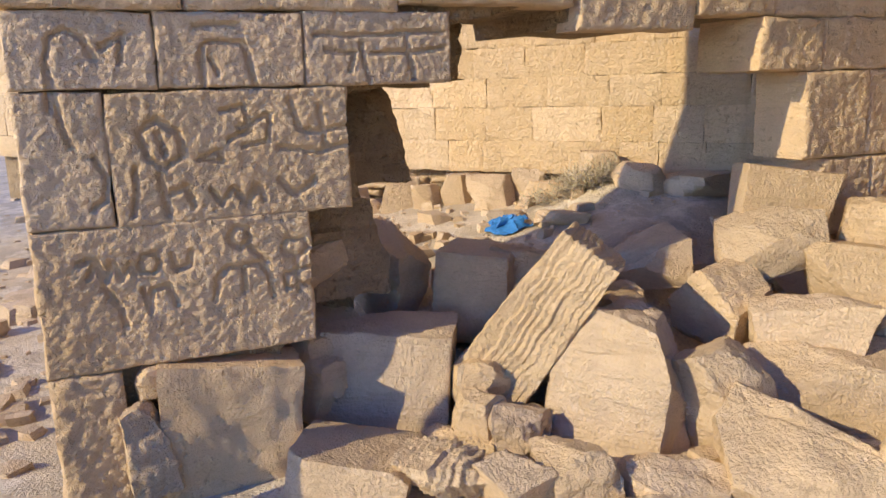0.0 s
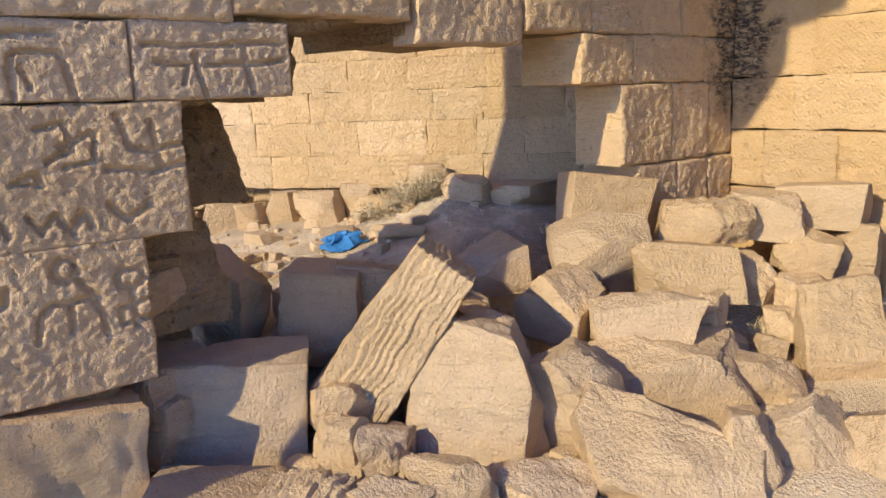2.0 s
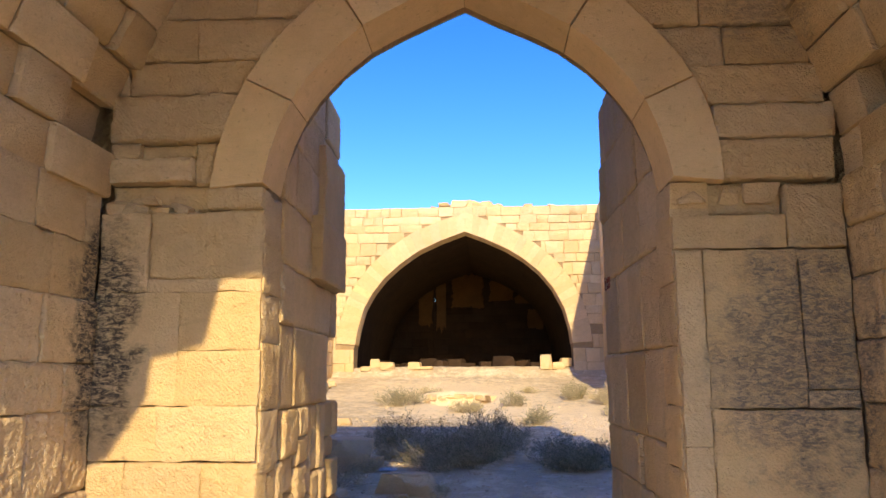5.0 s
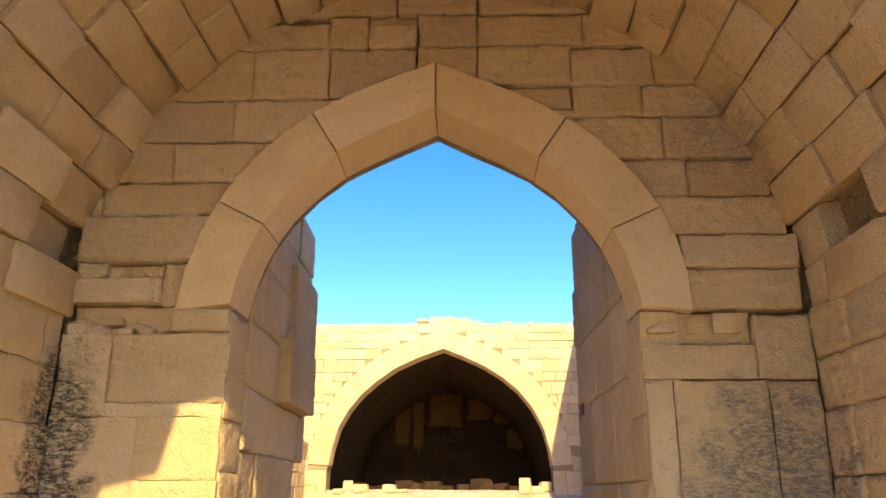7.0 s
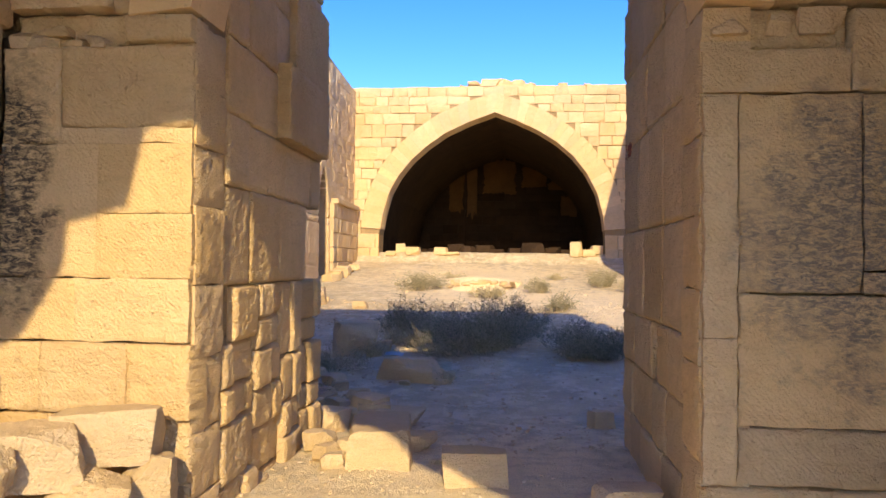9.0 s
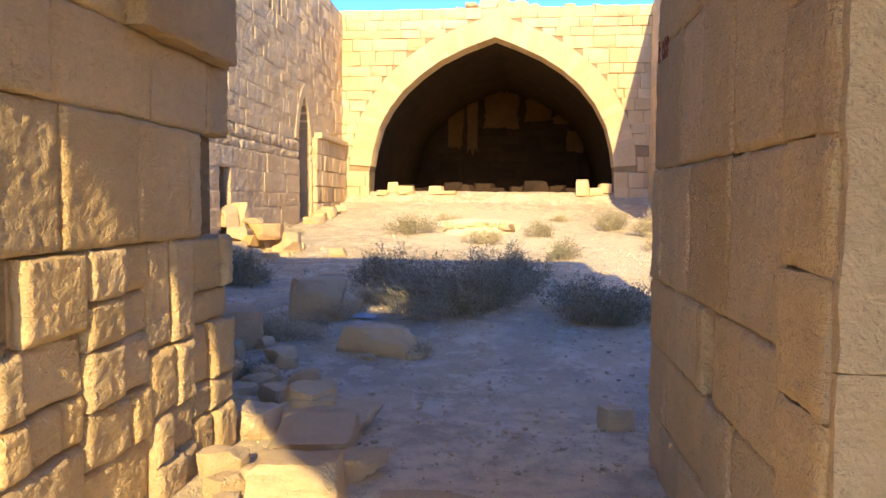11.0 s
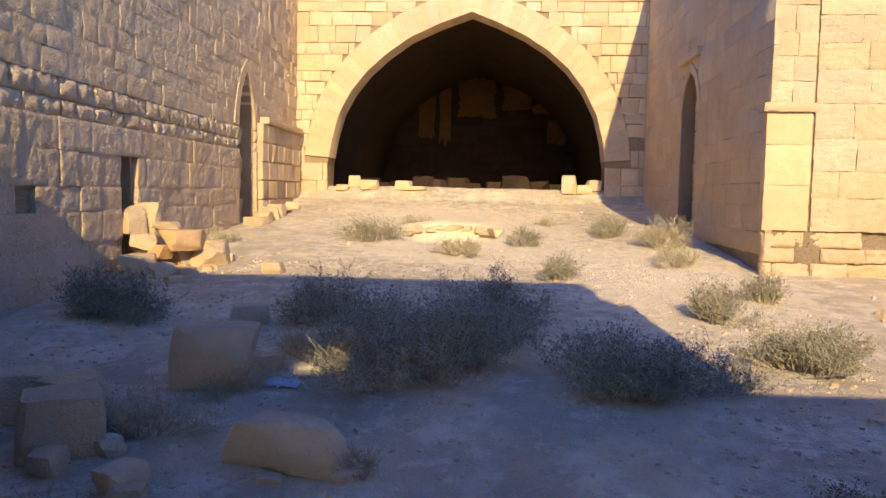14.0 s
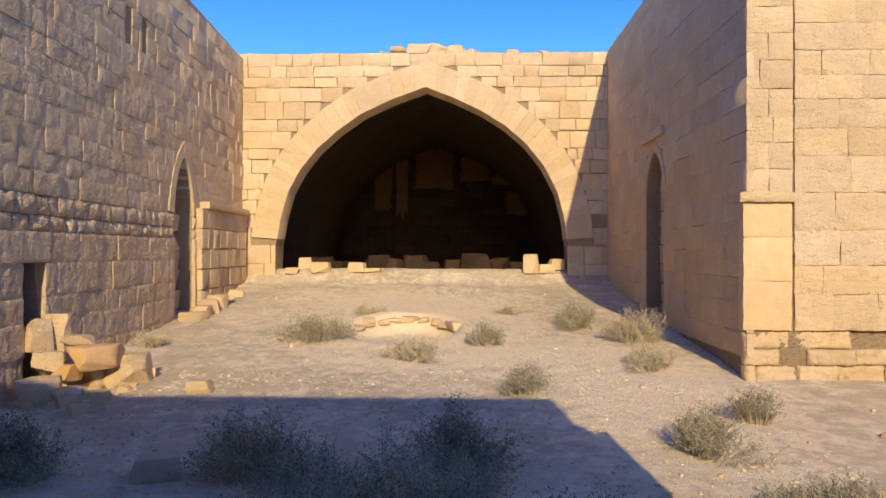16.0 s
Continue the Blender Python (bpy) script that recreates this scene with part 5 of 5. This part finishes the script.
# inner blocks in the same near-black tone, with the iwan's shade in it
for k in range(12):
    x, y = -4.2 + 0.62 * k, RF.uniform(24.8, 27)
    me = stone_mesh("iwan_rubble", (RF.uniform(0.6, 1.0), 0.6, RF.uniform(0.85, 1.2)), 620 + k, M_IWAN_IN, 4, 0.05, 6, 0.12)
    put_stone("iwan_rubble", me, x, y, ground_at(x, y) - 0.05, 0, 0, RF.uniform(-40, 40), "fallen block inside the iwan, coloured near black for its shade", "stone block", "rubble inside the iwan")
M_ORANGE = sandstone("orange_sandstone", (0.62, 0.40, 0.19), (0.50, 0.31, 0.14), bump=0.5)
HEAP = ((-4.15, 12.35, 0.0, 0.62, 0.55, 0.44, 8, None), (-4.35, 11.95, 0.40, 0.95, 0.4, 0.3, 62, M_ORANGE), (-4.75, 11.3, 0.0, 0.5, 0.4, 0.36, 20, None), (-4.45, 11.35, 0.0, 0.4, 0.36, 0.24, 50, None), (-4.85, 11.75, 0.36, 0.45, 0.4, 0.3, 10, None),
        (-4.95, 12.1, 0.6, 0.34, 0.3, 0.5, 20, None), (-5.1, 11.85, 0.7, 0.36, 0.3, 0.4, 60, None), (-4.75, 12.2, 0.70, 0.5, 0.3, 0.12, 35, None), (-4.6, 11.65, 0.30, 0.3, 0.3, 0.2, 0, M_ORANGE), (-4.4, 12.8, 0.0, 0.5, 0.4, 0.3, 30, None), (-4.5, 12.3, 0.0, 0.6, 0.5, 0.42, 60, None))
for k, (x, y, z, w, d, h, rz, m) in enumerate(HEAP):
    me = stone_mesh("heap_block", (w * 0.9, d * 0.95, h), 640 + k, m or M_COURT, 7, 0.02, 7, 0.08)
    put_stone("heap_block", me, x, y, ground_at(x, y) - 0.06 + z * 0.86, 0, 0, rz, "orange sandstone block on the heap below the wall's hole" if m else "pale block in the heap below the wall's hole", "stone block", "heap at the west wall")
for k, (y, z, w, h) in enumerate(((17.7, 0.0, 0.5, 0.25), (18.3, 0.0, 0.6, 0.3), (18.9, 0.0, 0.4, 0.3), (19.5, 0.0, 0.5, 0.2), (17.2, 0.0, 0.4, 0.2), (20.5, 0.0, 0.4, 0.18))):
    x = -4.85 - 0.035 * (y - 1) + 0.45
    me = stone_mesh("stone_block", (w, 0.4, h), 660 + k, M_COURT, 5, 0.02, 5, 0.12)
    put_stone("stone_block", me, x, y, ground_at(x, y) - 0.03 + z, 0, 0, RF.uniform(60, 120), "loose limestone block by the west niche", "stone block", "blocks by the west niche")

# rim stones of the sunken well
for k in range(9):
    a = 0.35 + 0.3 * k
    x, y = -0.7 + 1.0 * math.cos(a), 16.3 + 1.3 * math.sin(a)
    me = stone_mesh("well_stone", (RF.uniform(0.22, 0.4), 0.24, RF.uniform(0.08, 0.18)), 680 + k, M_RUBBLE, 3, 0.02, 5, 0.2)
    put_stone("well_stone", me, x, y, ground_at(x, y) - 0.06, 0, 0, math.degrees(a) + 90, "rough stone on the rim of a silted pit", "stone", "rim of the silted pit")


def litter(x, y):
    vs, fs, n = [], [], 10
    for j in range(n + 1):
        for i in range(n + 1):
            u, v = i / n - 0.5, j / n - 0.5
            px, py = x + u * 0.26, y + v * 0.17
            vs.append((px, py, ground_at(px, py) + 0.015 + 0.03 * abs(noise.noise(Vector((u * 6, v * 6, 1))))))
    fs = [(j * (n + 1) + i, j * (n + 1) + i + 1, (j + 1) * (n + 1) + i + 1, (j + 1) * (n + 1) + i) for j in range(n) for i in range(n)]
    return thing("plastic_scrap", mesh_of("plastic_scrap", vs, fs, M_PAPER, 40), "flattened grey-blue plastic scrap on the ground", "litter")


litter(-1.4, 6.9)


# ---- shrubs ----
def tube(vs, fs, pts, r0, r1):
    base = len(vs)
    n = len(pts)
    for i, p in enumerate(pts):
        r = r0 + (r1 - r0) * i / (n - 1)
        for a in (0.0, 2.1, 4.2):
            vs.append((p[0] + r * math.cos(a), p[1] + r * math.sin(a), p[2] + r * 0.3 * math.sin(a + 1)))
    for i in range(n - 1):
        for k in range(3):
            a, b = base + i * 3 + k, base + i * 3 + (k + 1) % 3
            fs.append((a, b, b + 3, a + 3))


def shrub(x, y, radius, height, seed, label, mains=90, subs=5, leaves=9, leaf_mat=None, leaf=0.0105, sparse=0.0):
    """A low desert shrub: a mesh of wiry twigs with small scaly leaves."""
    rng = random.Random(seed)
    top = tagged(new("shrub"), label, "shrub", "shrubs in the courtyard")
    top.matrix_world = pose(x, y, ground_at(x, y))
    bv, bf, lv, lf = [], [], [], []
    lobes = [(rng.uniform(0, 6.28), rng.uniform(0.6, 1.25)) for _ in range(5)]
    for _ in range(mains):
        a = rng.uniform(0, 6.283)
        k = max(0.5, max(s * math.cos((a - c) / 2) ** 12 for c, s in lobes))
        reach = radius * k * rng.random() ** 0.45
        gx0, gy0 = reach * 0.55 * math.cos(a + rng.uniform(-0.3, 0.3)), reach * 0.55 * math.sin(a)
        gz0 = ground_at(x + gx0, y + gy0) - ground_at(x, y) - 0.01
        h = height * (1 - 0.55 * (reach / radius) ** 2) * rng.uniform(0.4, 1.2) * (0.75 + 0.5 * noise.noise(Vector((reach * math.cos(a) * 2.5, reach * math.sin(a) * 2.5, seed * 3.1))))
        p = Vector((gx0, gy0, gz0))
        end = Vector((reach * math.cos(a), reach * math.sin(a), gz0 + h))
        pts = []
        for i in range(5):
            t = i / 4
            q = p.lerp(end, t)
            q.z = gz0 + h * t ** 0.8
            q += Vector((rng.uniform(-1, 1), rng.uniform(-1, 1), rng.uniform(-1, 1))) * 0.05 * radius * t
            pts.append(q)
        tube(bv, bf, pts, 0.006, 0.002)
        for _s in range(subs):
            t = rng.uniform(0.25, 1.0)
            q = p.lerp(end, t)
            q.z = gz0 + h * t ** 0.8
            d = Vector((rng.uniform(-1, 1), rng.uniform(-1, 1), rng.uniform(-0.15, 0.9))).normalized() * rng.uniform(0.08, 0.26) * (0.5 + 0.5 * height / 0.6)
            mid = q + d * 0.5 + Vector((rng.uniform(-1, 1), rng.uniform(-1, 1), rng.uniform(-1, 1))) * 0.02
            tube(bv, bf, [q, mid, q + d], 0.0038, 0.0016)
            for _l in range(int(leaves * 1.5)):
                if rng.random() < sparse:
                    continue
                c = q + d * rng.uniform(0.15, 1.1) + Vector((rng.uniform(-1, 1), rng.uniform(-1, 1), rng.uniform(-1, 1))) * 0.016
                u = Vector((rng.uniform(-1, 1), rng.uniform(-1, 1), rng.uniform(-1, 1))).normalized()
                w = u.cross(Vector((rng.uniform(-1, 1), rng.uniform(-1, 1), rng.uniform(-1, 1)))).normalized()
                s = leaf * rng.uniform(0.6, 1.5)
                b = len(lv)
                lv += [c - u * s, c + w * s * 0.45, c + u * s, c - w * s * 0.45]
                lf.append((b, b + 1, b + 2, b + 3))
    part("branchwork", mesh_of("branchwork", bv, bf, M_BARK if leaf_mat is M_DEEPLEAF else M_TWIG), top, "wiry grey-brown twigs")
    if lf:
        part("foliage", mesh_of("foliage", lv, lf, leaf_mat or M_LEAF), top)
    return top


DARK = "dense grey-green desert shrub in the gate's shadow"
DRY = "dry straw-coloured shrub on the sunlit sand"
OLIVE = "low olive-grey saltbush on sunlit sand"
shrub(-0.2, 7.5, 1.3, 0.78, 1, DARK, 520, 6, 5, M_DEEPLEAF)
shrub(-1.5, 9.0, 0.75, 0.62, 2, DARK, 190, 6, 6, M_DEEPLEAF)
shrub(1.45, 7.1, 1.12, 0.48, 3, DARK, 360, 6, 5, M_DEEPLEAF)
shrub(-4.0, 9.0, 0.9, 0.45, 4, DARK, 260, 6, 8, M_DEEPLEAF)
shrub(0.35, 9.2, 0.6, 0.6, 5, DARK, 130, 6, 9, M_DEEPLEAF)
shrub(-1.1, 7.5, 0.36, 0.45, 6, "bleached dry shrub caught by a patch of sun", 70, 5, 4, M_DRYLEAF)
shrub(-1.5, 7.75, 0.3, 0.26, 7, "bleached dry shrub caught by a patch of sun", 50, 5, 4, M_DRYLEAF)
shrub(1.16, 11.95, 0.45, 0.48, 8, OLIVE, 80, 5, 7)
shrub(-2.15, 15.2, 0.85, 0.5, 9, OLIVE, 150, 5, 8)
shrub(-0.35, 13.9, 0.7, 0.26, 10, DRY, 110, 5, 6, M_DRYLEAF)
shrub(0.8, 14.9, 0.4, 0.4, 11, OLIVE, 70, 5, 7)
shrub(3.35, 15.3, 0.75, 0.6, 12, DRY, 130, 5, 7, M_DRYLEAF)
shrub(2.5, 16.6, 0.75, 0.45, 13, OLIVE, 120, 5, 7)
shrub(3.1, 13.3, 0.5, 0.4, 14, DRY, 80, 5, 6, M_DRYLEAF)
shrub(2.75, 9.7, 0.6, 0.42, 15, OLIVE, 110, 5, 7)
shrub(3.65, 10.7, 0.4, 0.42, 16, OLIVE, 70, 5, 7)
shrub(3.1, 7.9, 0.62, 0.44, 17, "olive-grey saltbush at the shadow's edge", 170, 6, 8)
shrub(-4.75, 14.6, 0.4, 0.3, 18, DRY, 60, 4, 4, M_DRYLEAF)
shrub(-4.42, -1.42, 0.5, 0.13, 19, "brown dry brush against the facade's foot", 260, 5, 2, M_DRYLEAF, sparse=0.4)
shrub(2.3, 4.95, 0.4, 0.2, 20, "low green herb on the shaded ground", 70, 5, 8)
shrub(-0.5, 5.45, 0.22, 0.16, 21, "dry grass tuft beside a boulder", 40, 3, 2, M_DRYLEAF)
shrub(-2.1, 5.85, 0.5, 0.34, 22, "tangled dry brush among stones", 100, 5, 3, M_DRYLEAF, sparse=0.3)
shrub(-2.0, 4.6, 0.4, 0.2, 23, "tangled dry brush among stones", 60, 4, 2, M_DRYLEAF, sparse=0.3)
shrub(-1.75, 6.7, 0.35, 0.3, 24, "tangled dry brush among stones", 70, 5, 3, M_DRYLEAF)
shrub(1.3, 18.2, 0.35, 0.2, 25, DRY, 50, 4, 4, M_DRYLEAF)
shrub(-1.6, 18.0, 0.6, 0.2, 26, DRY, 70, 4, 5, M_DRYLEAF)
shrub(-9.5, -4.6, 0.6, 0.35, 27, "dry brush on the open ground outside", 80, 4, 3, M_DRYLEAF)
shrub(-1.62, -1.05, 0.16, 0.12, 28, "dry weed between fallen blocks", 24, 3, 2, M_DRYLEAF)

# small stones left in the broken course above the imposts
for k, (x, z, w, h) in enumerate(((-2.3, 2.69, 0.2, 0.1), (-2.1, 2.7, 0.16, 0.07), (-2.2, 2.77, 0.22, 0.07), (-1.95, 2.69, 0.14, 0.09), (-2.42, 2.7, 0.14, 0.12), (1.5, 2.7, 0.2, 0.1), (1.75, 2.69, 0.16, 0.12), (1.95, 2.7, 0.22, 0.13), (2.2, 2.69, 0.14, 0.08))):
    me = stone_mesh("chinking_stone", (w, 0.18, h), 900 + k, M_GATE, 4, 0.012, 6, 0.25)
    part("chinking_stone", me, wall_b).matrix_basis = pose(x, 0.09, z, 0, RF.uniform(-6, 6), RF.uniform(-12, 12))
scatter("heap_chips", "small stones filling the heap at the west wall", 120, (-5.1, -3.9, 10.9, 13.2), (0.06, 0.26), M_COURT, 820)
# faded red paint strokes on the passage wall
M_RED = plain("faded_red_paint", (0.22, 0.06, 0.04), 0.8, 0.3, 40)
marks = tagged(new("painted_marks"), "faded dark red paint strokes on the passage wall", "graffiti")
marks.matrix_world = pose(1.318, 2.72, 2.42, 0, 0, -89)
for k, (u, w, h, t) in enumerate(((0.0, 0.02, 0.13, 4), (0.05, 0.06, 0.02, 30), (0.13, 0.02, 0.11, -6), (0.18, 0.02, 0.12, 8), (0.2, 0.07, 0.02, 0), (0.26, 0.02, 0.11, 0))):
    v, f = prism([(-w / 2, 0), (w / 2, 0), (w / 2, h), (-w / 2, h)], 0.01)
    part("stroke", mesh_of("stroke", v, f, M_RED), marks).matrix_basis = pose(u, -0.004, 0, 0, t, 0)

# rounded cobbles rolled out of the passage wall
for k, (x, y, w, d, h) in enumerate(((-1.81, 5.06, 0.26, 0.2, 0.16), (-1.11, 4.12, 0.2, 0.15, 0.12), (-1.06, 3.39, 0.36, 0.3, 0.3), (-1.75, 3.83, 0.26, 0.22, 0.17), (-1.48, 3.85, 0.28, 0.2, 0.15),
                                     (-1.8, 4.52, 0.24, 0.2, 0.12), (-2.38, 5.23, 0.22, 0.18, 0.14), (-1.78, 3.5, 0.24, 0.2, 0.18), (-1.56, 3.2, 0.2, 0.24, 0.16), (-2.16, 4.46, 0.3, 0.24, 0.18), (-2.15, 5.5, 0.2, 0.16, 0.12), (-1.35, 4.3, 0.26, 0.2, 0.15), (-1.32, 3.55, 0.16, 0.14, 0.1))):
    me = stone_mesh("cobble", (w, d, h), 960 + k, M_RUBBLE, 7, 0.012, 2, 0.75)
    put_stone("cobble", me, x, y, ground_at(x, y) - 0.02, RF.uniform(-5, 5), RF.uniform(-5, 5), RF.uniform(0, 180), "rounded sandstone cobble on the dusty ground", "stone", "cobbles by the passage")
